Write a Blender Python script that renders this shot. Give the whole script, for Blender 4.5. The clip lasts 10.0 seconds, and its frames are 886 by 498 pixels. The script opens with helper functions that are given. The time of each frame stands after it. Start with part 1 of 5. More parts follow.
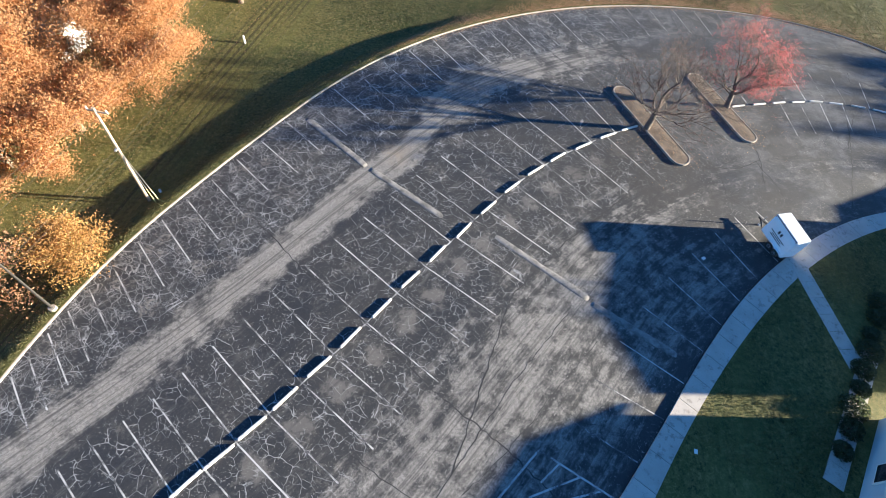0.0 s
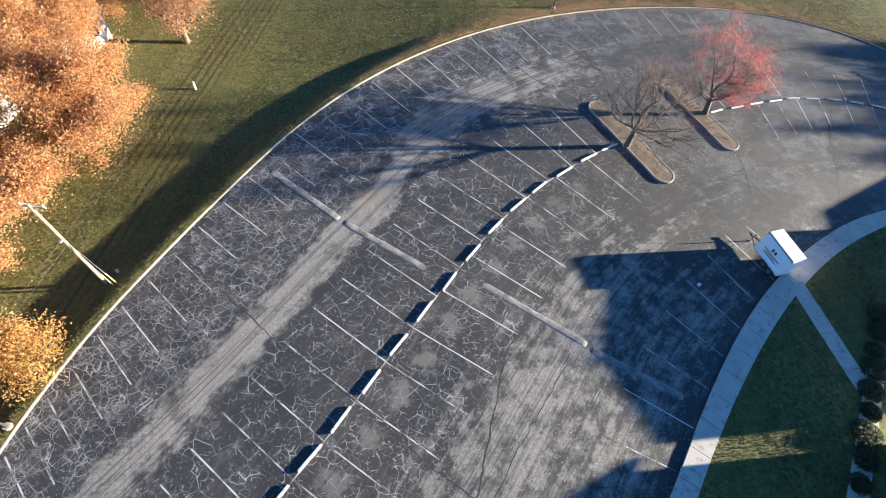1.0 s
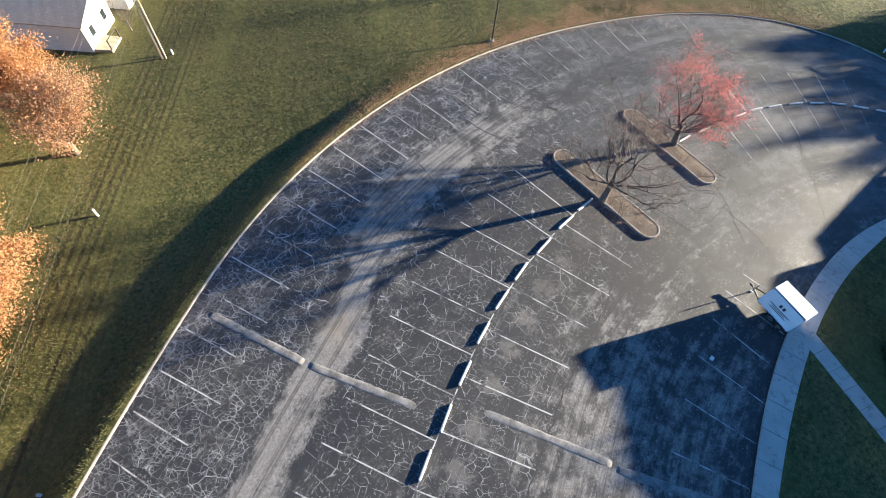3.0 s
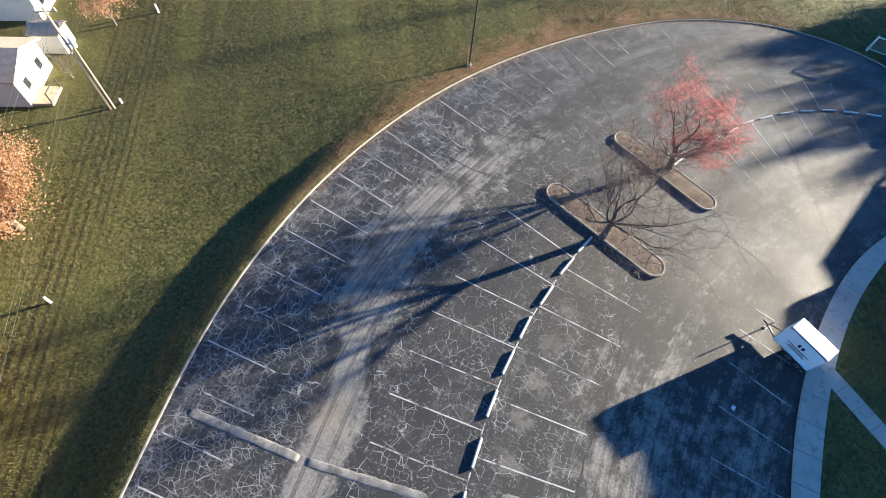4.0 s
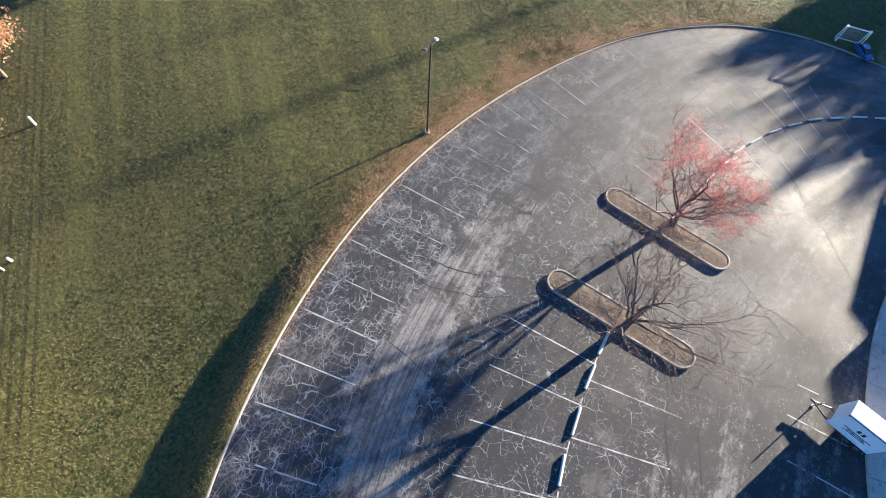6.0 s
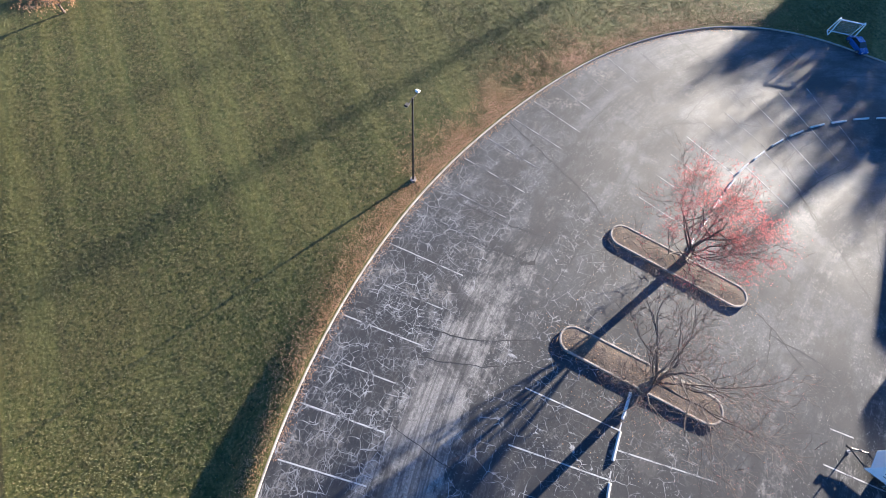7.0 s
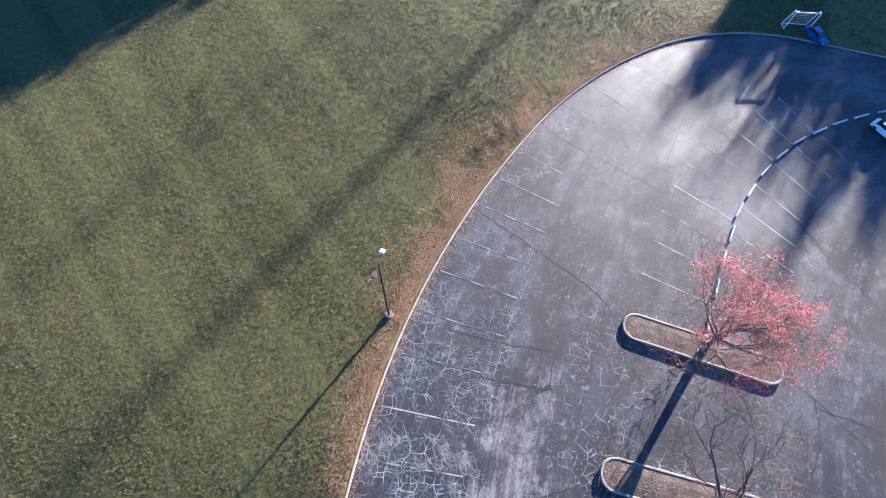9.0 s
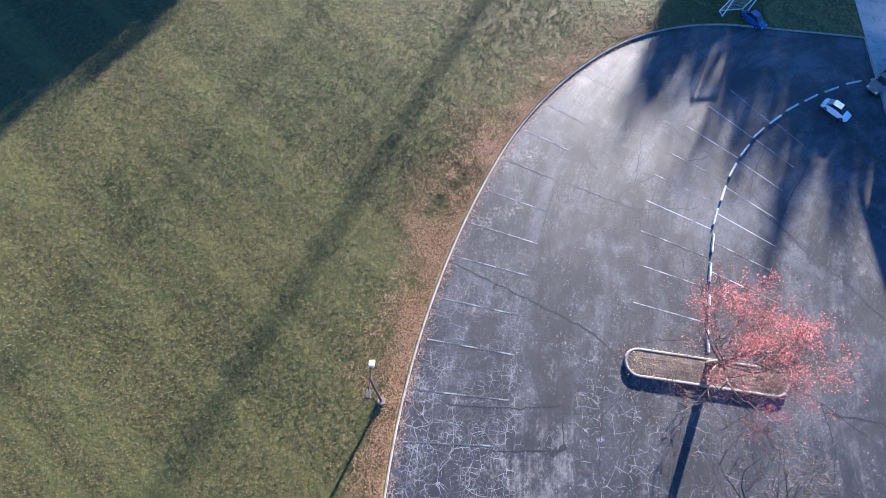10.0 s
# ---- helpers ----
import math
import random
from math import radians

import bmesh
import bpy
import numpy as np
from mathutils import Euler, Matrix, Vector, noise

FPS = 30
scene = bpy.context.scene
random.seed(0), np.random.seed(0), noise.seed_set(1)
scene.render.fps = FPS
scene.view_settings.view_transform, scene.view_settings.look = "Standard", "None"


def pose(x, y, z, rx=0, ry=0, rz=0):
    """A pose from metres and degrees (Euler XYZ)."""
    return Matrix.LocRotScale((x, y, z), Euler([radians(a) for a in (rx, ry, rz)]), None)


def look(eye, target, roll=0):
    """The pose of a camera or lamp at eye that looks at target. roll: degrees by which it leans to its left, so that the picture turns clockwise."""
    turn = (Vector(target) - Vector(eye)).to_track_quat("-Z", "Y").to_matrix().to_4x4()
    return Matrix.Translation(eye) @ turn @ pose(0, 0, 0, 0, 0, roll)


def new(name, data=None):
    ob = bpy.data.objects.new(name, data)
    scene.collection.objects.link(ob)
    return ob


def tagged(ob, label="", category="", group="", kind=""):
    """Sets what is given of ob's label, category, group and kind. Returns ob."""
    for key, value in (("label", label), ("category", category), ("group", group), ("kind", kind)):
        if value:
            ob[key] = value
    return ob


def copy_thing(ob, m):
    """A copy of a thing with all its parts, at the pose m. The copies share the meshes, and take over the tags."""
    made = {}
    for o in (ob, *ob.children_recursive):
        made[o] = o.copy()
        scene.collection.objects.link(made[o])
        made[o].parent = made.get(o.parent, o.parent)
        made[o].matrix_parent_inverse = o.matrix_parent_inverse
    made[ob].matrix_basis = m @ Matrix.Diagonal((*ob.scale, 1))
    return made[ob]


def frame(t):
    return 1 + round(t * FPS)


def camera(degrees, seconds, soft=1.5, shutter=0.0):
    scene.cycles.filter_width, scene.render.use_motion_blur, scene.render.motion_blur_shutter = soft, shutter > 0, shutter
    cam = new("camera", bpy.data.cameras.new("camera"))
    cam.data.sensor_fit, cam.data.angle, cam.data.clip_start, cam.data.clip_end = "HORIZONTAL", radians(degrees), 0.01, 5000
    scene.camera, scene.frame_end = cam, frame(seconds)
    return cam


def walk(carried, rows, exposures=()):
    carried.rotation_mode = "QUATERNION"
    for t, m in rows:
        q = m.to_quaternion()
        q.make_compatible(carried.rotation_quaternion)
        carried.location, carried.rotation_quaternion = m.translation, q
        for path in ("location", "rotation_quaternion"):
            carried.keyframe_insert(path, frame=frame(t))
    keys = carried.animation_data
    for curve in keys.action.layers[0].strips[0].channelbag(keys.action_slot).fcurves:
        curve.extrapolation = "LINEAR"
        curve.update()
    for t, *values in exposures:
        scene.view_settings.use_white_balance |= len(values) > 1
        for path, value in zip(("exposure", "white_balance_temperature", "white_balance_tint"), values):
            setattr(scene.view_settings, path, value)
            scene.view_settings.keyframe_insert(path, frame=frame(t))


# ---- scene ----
cam = camera(84.0, 10.0, soft=0.65)
PATH = [
    (0.0, 9.905, 7.821, 27.167, -2.89, -56.05, -5.88),
    (0.5, 9.983, 10.087, 27.546, -5.34, -56.49, -5.19),
    (1.0, 10.089, 12.401, 27.875, -8.62, -56.79, -4.71),
    (1.5, 10.244, 14.767, 28.139, -12.19, -57.02, -4.18),
    (2.0, 10.443, 17.182, 28.340, -15.14, -57.40, -3.90),
    (2.5, 10.685, 19.633, 28.493, -17.58, -57.79, -3.78),
    (4.0, 11.863, 27.341, 28.586, -24.91, -59.00, -3.82),
    (4.5, 12.564, 29.950, 28.590, -28.00, -59.41, -3.63),
    (5.0, 13.361, 32.573, 28.596, -30.79, -59.87, -3.55),
    (5.5, 14.267, 35.218, 28.611, -33.58, -60.50, -3.50),
    (7.0, 18.257, 43.212, 28.708, -41.92, -63.42, -2.76),
    (7.5, 19.889, 45.523, 28.641, -45.51, -64.00, -2.56),
    (8.0, 21.586, 47.757, 28.551, -50.23, -64.62, -2.37),
    (8.5, 23.340, 49.893, 28.434, -53.40, -65.33, -2.43),
    (9.0, 25.151, 51.883, 28.274, -55.57, -65.81, -2.28),
    (9.5, 27.012, 53.770, 28.069, -59.84, -66.36, -2.63),
    (10.0, 28.918, 55.610, 27.839, -66.37, -66.91, -3.39),
]
walk(cam, [(t, pose(x, y, z, 90 + pitch, roll, yaw)) for t, x, y, z, yaw, pitch, roll in PATH], exposures=[(0.0, 2.74, 5950, 7), (2.5, 2.72, 5950, 7), (5.0, 2.74, 6000, 8), (7.0, 2.84, 5600, 13), (10.0, 2.97, 5150, 19)])

# ---- light ----
SUN_AZ, SUN_EL = 92.6, 9.6            # degrees clockwise from +y, and above the horizon
world = bpy.data.worlds.new("sky")
scene.world = world
world.use_nodes = True
wn = world.node_tree.nodes
sky = wn.new("ShaderNodeTexSky")
sky.sky_type, sky.sun_disc = "NISHITA", False
sky.sun_elevation, sky.sun_rotation = radians(SUN_EL), radians(SUN_AZ)
sky.air_density, sky.dust_density, sky.ozone_density = 1.0, 0.2, 5.8
world.node_tree.links.new(sky.outputs[0], wn["Background"].inputs[0])
wn["Background"].inputs[1].default_value = 0.052
sun = new("sun", bpy.data.lights.new("sun", "SUN"))
sun.data.energy, sun.data.angle, sun.data.color = 5.0, radians(0.75), (1.0, 0.83, 0.60)
to_sun = Vector((math.sin(radians(SUN_AZ)) * math.cos(radians(SUN_EL)), math.cos(radians(SUN_AZ)) * math.cos(radians(SUN_EL)), math.sin(radians(SUN_EL))))
sun.matrix_world = look(to_sun * 200, (0, 0, 0))

# ---- materials ----
class Nodes:
    """Short hand for building a node material."""

    def __init__(self, name):
        self.mat = bpy.data.materials.new(name)
        self.mat.use_nodes = True
        self.t = self.mat.node_tree
        self.b = self.t.nodes["Principled BSDF"]

    def put(self, socket, v):
        if isinstance(v, bpy.types.NodeSocket):
            self.t.links.new(v, socket)
        elif isinstance(v, (tuple, list)) and len(v) == 3 and socket.type == "RGBA":
            socket.default_value = (*v, 1)
        else:
            socket.default_value = v

    def add(self, kind, **ins):
        n = self.t.nodes.new(kind)
        for k, v in ins.items():
            self.put(n.inputs[k.replace("_", " ")], v)
        return n

    def pos(self):
        return self.t.nodes.new("ShaderNodeNewGeometry").outputs["Position"]

    def uv(self):
        return self.t.nodes.new("ShaderNodeTexCoord").outputs["UV"]

    def obj(self):
        return self.t.nodes.new("ShaderNodeTexCoord").outputs["Object"]

    def rand(self):
        return self.t.nodes.new("ShaderNodeObjectInfo").outputs["Random"]

    def island(self):
        return self.t.nodes.new("ShaderNodeNewGeometry").outputs["Random Per Island"]

    def scaled(self, vec, x, y, z=1.0, turn=0.0):
        n = self.add("ShaderNodeMapping", Vector=vec, Scale=(x, y, z), Rotation=(0, 0, radians(turn)))
        return n.outputs[0]

    def noise(self, vec, scale, detail=4.0, rough=0.55, dist=0.0):
        return self.add("ShaderNodeTexNoise", Vector=vec, Scale=scale, Detail=detail, Roughness=rough, Distortion=dist).outputs[0]

    def cells(self, vec, scale, feature="DISTANCE_TO_EDGE", chance=1.0):
        n = self.t.nodes.new("ShaderNodeTexVoronoi")
        n.feature = feature
        n.inputs["Randomness"].default_value = chance
        self.put(n.inputs["Vector"], vec)
        n.inputs["Scale"].default_value = scale
        return n.outputs[0]

    def m(self, op, a, b=0.0):
        n = self.t.nodes.new("ShaderNodeMath")
        n.operation = op
        self.put(n.inputs[0], a)
        self.put(n.inputs[1], b)
        return n.outputs[0]

    def step(self, v, lo, hi, a=0.0, b=1.0):
        n = self.t.nodes.new("ShaderNodeMapRange")
        n.interpolation_type = "SMOOTHSTEP"
        self.put(n.inputs[0], v)
        for i, x in enumerate((lo, hi, a, b)):
            n.inputs[i + 1].default_value = x
        return n.outputs[0]

    def mix(self, f, a, b):
        n = self.t.nodes.new("ShaderNodeMix")
        n.data_type = "RGBA"
        self.put(n.inputs[0], f)
        self.put(n.inputs[6], a)
        self.put(n.inputs[7], b)
        return n.outputs[2]

    def split(self, vec):
        n = self.add("ShaderNodeSeparateXYZ", Vector=vec)
        return n.outputs[0], n.outputs[1], n.outputs[2]

    def warp(self, vec, scale, amount):
        n = self.add("ShaderNodeTexNoise", Vector=vec, Scale=scale, Detail=2.0)
        s = self.t.nodes.new("ShaderNodeVectorMath")
        s.operation = "MULTIPLY_ADD"
        self.put(s.inputs[0], n.outputs[1])
        s.inputs[1].default_value = (amount, amount, amount)
        self.put(s.inputs[2], vec)
        return s.outputs[0]

    def done(self, color, rough=0.8, metal=0.0, height=None, bump=0.3, reach=0.02, spec=0.5):
        self.put(self.b.inputs["Base Color"], color)
        self.put(self.b.inputs["Roughness"], rough)
        self.put(self.b.inputs["Metallic"], metal)
        self.b.inputs["Specular IOR Level"].default_value = spec
        if height is not None:
            n = self.add("ShaderNodeBump", Strength=bump, Distance=reach, Height=height)
            self.t.links.new(n.outputs[0], self.b.inputs["Normal"])
        return self.mat


def plain(name, c1, c2, scale=2.0, rough=0.8, bump=0.2, metal=0.0, spread=0.0, spec=0.5, reach=0.02):
    """A surface that wanders between two colours at two scales."""
    n = Nodes(name)
    p = n.pos()
    a = n.noise(p, scale)
    fine = n.noise(p, scale * 9, 3)
    f = n.step(n.m("ADD", n.m("MULTIPLY", a, 0.65), n.m("MULTIPLY", fine, 0.35)), 0.32, 0.68)
    if spread:
        f = n.m("ADD", f, n.m("MULTIPLY", n.m("SUBTRACT", n.rand(), 0.5), spread))
    return n.done(n.mix(f, c1, c2), n.step(fine, 0.2, 0.8, rough - 0.1, min(1, rough + 0.1)), metal, fine, bump, reach, spec)


def leafy(name, cols, rough=0.6, through_light=0.42):
    """Leaves: each one takes its own tone."""
    n = Nodes(name)
    r = n.island()
    big = n.noise(n.pos(), 0.55, 2)
    ramp = n.t.nodes.new("ShaderNodeValToRGB")
    el = ramp.color_ramp.elements
    el[0].position, el[0].color = 0.0, (*cols[0], 1)
    el[1].position, el[1].color = 1.0, (*cols[-1], 1)
    for i, c in enumerate(cols[1:-1]):
        e = el.new((i + 1) / (len(cols) - 1))
        e.color = (*c, 1)
    n.put(ramp.inputs[0], n.m("ADD", n.m("MULTIPLY", r, 0.6), n.m("MULTIPLY", n.step(big, 0.3, 0.7), 0.4)))
    n.b.inputs["Transmission Weight"].default_value = 0.0
    m = n.done(ramp.outputs[0], rough)
    glow = n.add("ShaderNodeBsdfTranslucent", Color=ramp.outputs[0])
    both = n.add("ShaderNodeMixShader")
    both.inputs[0].default_value = through_light
    n.t.links.new(n.b.outputs[0], both.inputs[1])
    n.t.links.new(glow.outputs[0], both.inputs[2])
    n.t.links.new(both.outputs[0], n.t.nodes["Material Output"].inputs[0])
    return m


def asphalt_material():
    """Old asphalt. Its uv runs in metres: along the row of wheel stops, and across from it."""
    n = Nodes("asphalt")
    p, uv = n.pos(), n.uv()
    s, off, _ = n.split(uv)

    def lane(mid, half, soft):
        d = n.m("ABSOLUTE", n.m("SUBTRACT", off, mid))
        return n.step(d, half - soft, half + soft, 1.0, 0.0)

    def times(x, y):
        return n.m("MULTIPLY", x, y)

    def plus(x, y):
        return n.m("ADD", x, y)

    def over(x, y):
        return n.m("MAXIMUM", x, y)

    streak = n.step(n.noise(n.scaled(uv, 0.02, 0.9), 1.0, 4, 0.6), 0.34, 0.64)
    streak2 = n.step(n.noise(n.scaled(uv, 0.07, 4.2), 1.0, 5, 0.7), 0.36, 0.62)
    blot = n.noise(p, 0.17, 5, 0.6)
    grit = n.noise(p, 6.5, 5, 0.78)
    grain = n.noise(p, 26.0, 3, 0.7)
    speck = n.step(plus(times(grit, 0.6), times(grain, 0.4)), 0.40, 0.64)
    base = n.mix(speck, (0.010, 0.011, 0.0135), (0.025, 0.027, 0.031))
    base = n.mix(times(n.step(blot, 0.36, 0.66), 0.4), base, (0.044, 0.043, 0.043))
    dust = n.mix(speck, (0.14, 0.132, 0.121), (0.34, 0.322, 0.298))
    # dusty wheel lanes in the two aisles, streaked along the way of travel
    scrub = n.step(n.noise(n.scaled(n.warp(uv, 0.6, 0.5), 0.7, 2.0), 1.0, 6, 0.72), 0.34, 0.66)
    rub = plus(plus(times(streak, 0.22), times(streak2, 0.20)), plus(times(scrub, 0.42), times(grit, 0.16)))
    sway = plus(off, times(n.m("SUBTRACT", n.noise(n.scaled(uv, 0.06, 0.0), 1.0, 3), 0.5), 1.6))

    def belt(mid, half, soft):
        return n.step(n.m("ABSOLUTE", n.m("SUBTRACT", sway, mid)), half - soft, half + soft, 1.0, 0.0)

    # the middle of the outer driving lane, which nears the kerb past the speed bump
    mid_out = plus(plus(6.9, times(s, 0.045)), n.step(s, 22.0, 31.0, 0.0, 2.1))
    mid_out = n.m("SUBTRACT", mid_out, n.step(s, 30.0, 46.0, 0.0, 1.9))
    out_lane = times(belt(mid_out, 1.2, 0.6), n.step(s, 24.0, 36.0, 1.0, 0.0))
    out_far = times(belt(mid_out, 2.0, 1.7), times(n.step(s, 22.0, 29.0, 0.0, 1.0), n.step(s, 36.0, 50.0, 1.0, 0.12)))
    in_lane = times(belt(-8.4, 3.0, 3.0), n.step(s, 24.0, 40.0, 0.84, 0.18))
    run = over(over(out_lane, out_far), over(in_lane, times(belt(-13.0, 2.5, 2.0), n.step(s, 28.0, 44.0, 0.62, 0.2))))
    lump = n.step(n.noise(p, 0.8, 5, 0.7), 0.34, 0.66)
    wear = n.step(plus(times(run, 0.86), plus(times(n.m("SUBTRACT", rub, 0.5), 1.0), times(n.m("SUBTRACT", lump, 0.5), 0.6))), 0.14, 0.98)
    col = n.mix(times(times(wear, n.step(run, 0.0, 0.25)), 0.9), base, dust)
    scuff = times(times(n.step(rub, 0.52, 0.80), n.step(n.noise(p, 0.3, 3), 0.42, 0.62)), n.step(s, 32.0, 44.0, 1.0, 0.25))
    col = n.mix(times(scuff, 0.34), col, (0.15, 0.145, 0.135))
    # brown silt washed against the speed bump in the outer aisle
    silt = times(times(lane(8.4, 0.8, 1.3), n.step(n.m("ABSOLUTE", n.m("SUBTRACT", s, 22.4)), 0.3, 2.0, 1.0, 0.0)), n.step(n.noise(n.warp(p, 0.8, 1.2), 0.7, 5, 0.7), 0.38, 0.58))
    col = n.mix(times(silt, 0.9), col, (0.27, 0.225, 0.17))
    # pale, blotched surface round and beyond the islands
    wisp = n.noise(n.scaled(n.warp(uv, 0.25, 2.2), 0.35, 0.8), 0.55, 6, 0.7)
    cloud = n.step(plus(times(wisp, 0.6), times(n.noise(n.warp(p, 0.4, 1.6), 0.28, 6, 0.72), 0.4)), 0.43, 0.61, 0.0, 1.0)
    far = times(times(n.step(s, 35.0, 56.0), n.step(off, -14.0, -6.0, 0.6, 1.0)), cloud)
    col = n.mix(times(far, 0.8), col, n.mix(speck, (0.070, 0.072, 0.076), (0.146, 0.149, 0.154)))
    # crazed old binder with pale joints in the stalls
    outer = n.m("SUBTRACT", off, mid_out)
    stall = over(times(n.step(off, -6.4, -4.6), n.step(outer, -1.9, -0.9, 1.0, 0.0)), n.step(outer, 1.0, 1.8))
    crazed = times(stall, n.step(s, 38.0, 58.0, 1.0, 0.0))
    w = n.warp(n.warp(n.scaled(uv, 1.1, 0.9), 0.9, 0.22), 5.5, 0.09)
    e1 = n.step(n.cells(w, 1.15, chance=0.8), 0.006, 0.024, 1.0, 0.0)
    e2 = n.step(n.cells(w, 2.4, chance=0.85), 0.008, 0.036, 1.0, 0.0)
    edge = n.step(outer, 0.9, 2.0, 0.0, 0.07)
    g1 = n.step(plus(n.noise(p, 0.8, 4, 0.65), edge), 0.44, 0.56)
    g2 = n.step(plus(n.noise(p, 0.9, 4, 0.7, 0.6), edge), 0.50, 0.56)
    e3 = times(n.step(n.cells(w, 4.4, chance=0.9), 0.02, 0.085, 1.0, 0.0), times(n.step(outer, 1.2, 2.2), n.step(n.noise(p, 0.7, 4, 0.7), 0.42, 0.56)))
    web = times(times(over(times(over(e1, times(e3, 0.55)), g1), times(e2, g2)), crazed), n.step(grit, 0.34, 0.42))
    col = n.mix(times(web, n.step(n.noise(p, 1.1, 3), 0.36, 0.60, 0.22, 0.9)), col, (0.37, 0.37, 0.37))
    # pale grit and chips
    salt = times(n.step(n.noise(p, 7.0, 3, 0.6), 0.58, 0.66), n.step(n.noise(p, 0.7, 4, 0.7), 0.42, 0.60))
    col = n.mix(times(salt, times(0.65, n.step(s, 40.0, 70.0, 1.0, 0.35))), col, (0.30, 0.29, 0.275))
    # pale bloom in the outer stalls, and a worn patch behind each wheel stop
    bloom = times(n.step(n.noise(p, 0.38, 5, 0.75), 0.52, 0.66), n.step(n.noise(p, 4.5, 4, 0.8), 0.44, 0.58))
    bloom = times(bloom, over(times(stall, 0.4), times(n.step(outer, 0.9, 2.4), 0.9)))
    u = n.m("FRACT", n.m("DIVIDE", n.m("SUBTRACT", s, 37.75), 2.68))
    du, dv = times(n.m("SUBTRACT", u, 0.55), 2.4), plus(off, 1.75)
    far_from = n.m("SQRT", plus(times(du, du), times(dv, dv)))
    behind = n.step(plus(far_from, times(n.m("SUBTRACT", n.noise(p, 1.1, 5, 0.75), 0.5), 3.2)), 0.25, 0.95, 1.0, 0.0)
    behind = times(behind, n.step(n.m("ABSOLUTE", dv), 0.9, 1.6, 1.0, 0.0))
    col = n.mix(over(bloom, times(times(behind, 0.48), n.step(s, 34.0, 41.0, 1.0, 0.0))), col, (0.20, 0.185, 0.165))
    # dark tyre tracks and oil
    dark = n.step(n.noise(n.scaled(uv, 0.07, 2.8), 1.0, 4), 0.57, 0.66)
    col = n.mix(times(dark, 0.4), col, (0.022, 0.022, 0.025))
    tyre = times(n.step(n.noise(n.scaled(uv, 0.012, 4.6), 1.0, 3, 0.6), 0.50, 0.60), run)
    col = n.mix(times(tyre, 0.55), col, (0.040, 0.038, 0.036))
    oil = times(n.step(n.noise(p, 0.75, 2), 0.66, 0.74), lane(0.0, 6.0, 1.0))
    col = n.mix(times(oil, 0.6), col, (0.016, 0.016, 0.017))
    # dark, smooth blotches round the islands
    tar = times(n.step(n.noise(n.warp(p, 0.3, 2.0), 0.32, 5, 0.65), 0.52, 0.60), n.step(s, 27.0, 36.0, 0.15, 1.0))
    col = n.mix(times(tar, n.step(s, 50.0, 66.0, 0.7, 0.25)), col, (0.026, 0.025, 0.026))
    rough = n.step(plus(blot, times(grit, 0.3)), 0.3, 0.9, 0.56, 0.78)
    h = n.m("SUBTRACT", plus(times(grain, 0.5), grit), times(web, 0.5))
    return n.done(col, rough, 0.0, h, 0.4, 0.02)


def grass_material():
    n = Nodes("grass")
    p = n.pos()
    patch = n.noise(p, 0.09, 5, 0.6)
    mid = n.noise(p, 0.9, 4, 0.65)
    fine = n.noise(p, 4.2, 5, 0.75)
    col = n.mix(n.step(patch, 0.35, 0.65), (0.056, 0.067, 0.016), (0.106, 0.096, 0.027))
    col = n.mix(n.m("MULTIPLY", n.step(mid, 0.42, 0.68), 0.5), col, (0.150, 0.124, 0.045))
    col = n.mix(n.step(fine, 0.51, 0.63, 0.0, 0.8), col, (0.185, 0.155, 0.062))
    col = n.mix(n.step(fine, 0.49, 0.37, 0.0, 0.92), col, (0.026, 0.036, 0.012))
    # darker, browner colour over the northern part of the field
    _, north, _ = n.split(p)
    thin = n.m("MULTIPLY", n.step(n.m("ADD", north, n.m("MULTIPLY", patch, 14.0)), 60.0, 74.0), 0.6)
    col = n.mix(n.m("MULTIPLY", thin, n.step(mid, 0.3, 0.7, 0.5, 1.0)), col, (0.040, 0.038, 0.014))
    # mown stripes and the wheel ruts along the edge of the field
    q = n.scaled(p, 1, 1, 1, -72.0)
    _, across, _ = n.split(q)
    stripe = n.noise(n.scaled(q, 0.012, 0.42), 1.0, 3)
    col = n.mix(n.step(stripe, 0.46, 0.60, 0.0, 0.34), col, (0.142, 0.136, 0.038))
    line = n.noise(n.scaled(q, 0.02, 1.7), 1.0, 3)
    col = n.mix(n.step(line, 0.48, 0.60, 0.0, 0.22), col, (0.060, 0.078, 0.022))
    band = n.m("MULTIPLY", n.step(across, 15.0, 15.6), n.step(across, 19.6, 18.9))
    groove = n.step(n.m("SINE", n.m("ADD", n.m("MULTIPLY", across, 10.5), n.m("MULTIPLY", n.noise(n.scaled(q, 0.05, 0.3), 1.0, 2), 5.0))), -0.2, 0.75)
    rut = n.m("MULTIPLY", n.m("MULTIPLY", groove, band), n.step(n.noise(n.scaled(q, 0.05, 0.8), 1.0, 3), 0.35, 0.60, 0.25, 1.0))
    col = n.mix(n.m("MULTIPLY", rut, 0.8), col, (0.042, 0.036, 0.018))
    return n.done(col, 0.85, 0.0, n.m("ADD", fine, n.m("MULTIPLY", mid, 1.5)), 0.65, 0.065, 0.25)


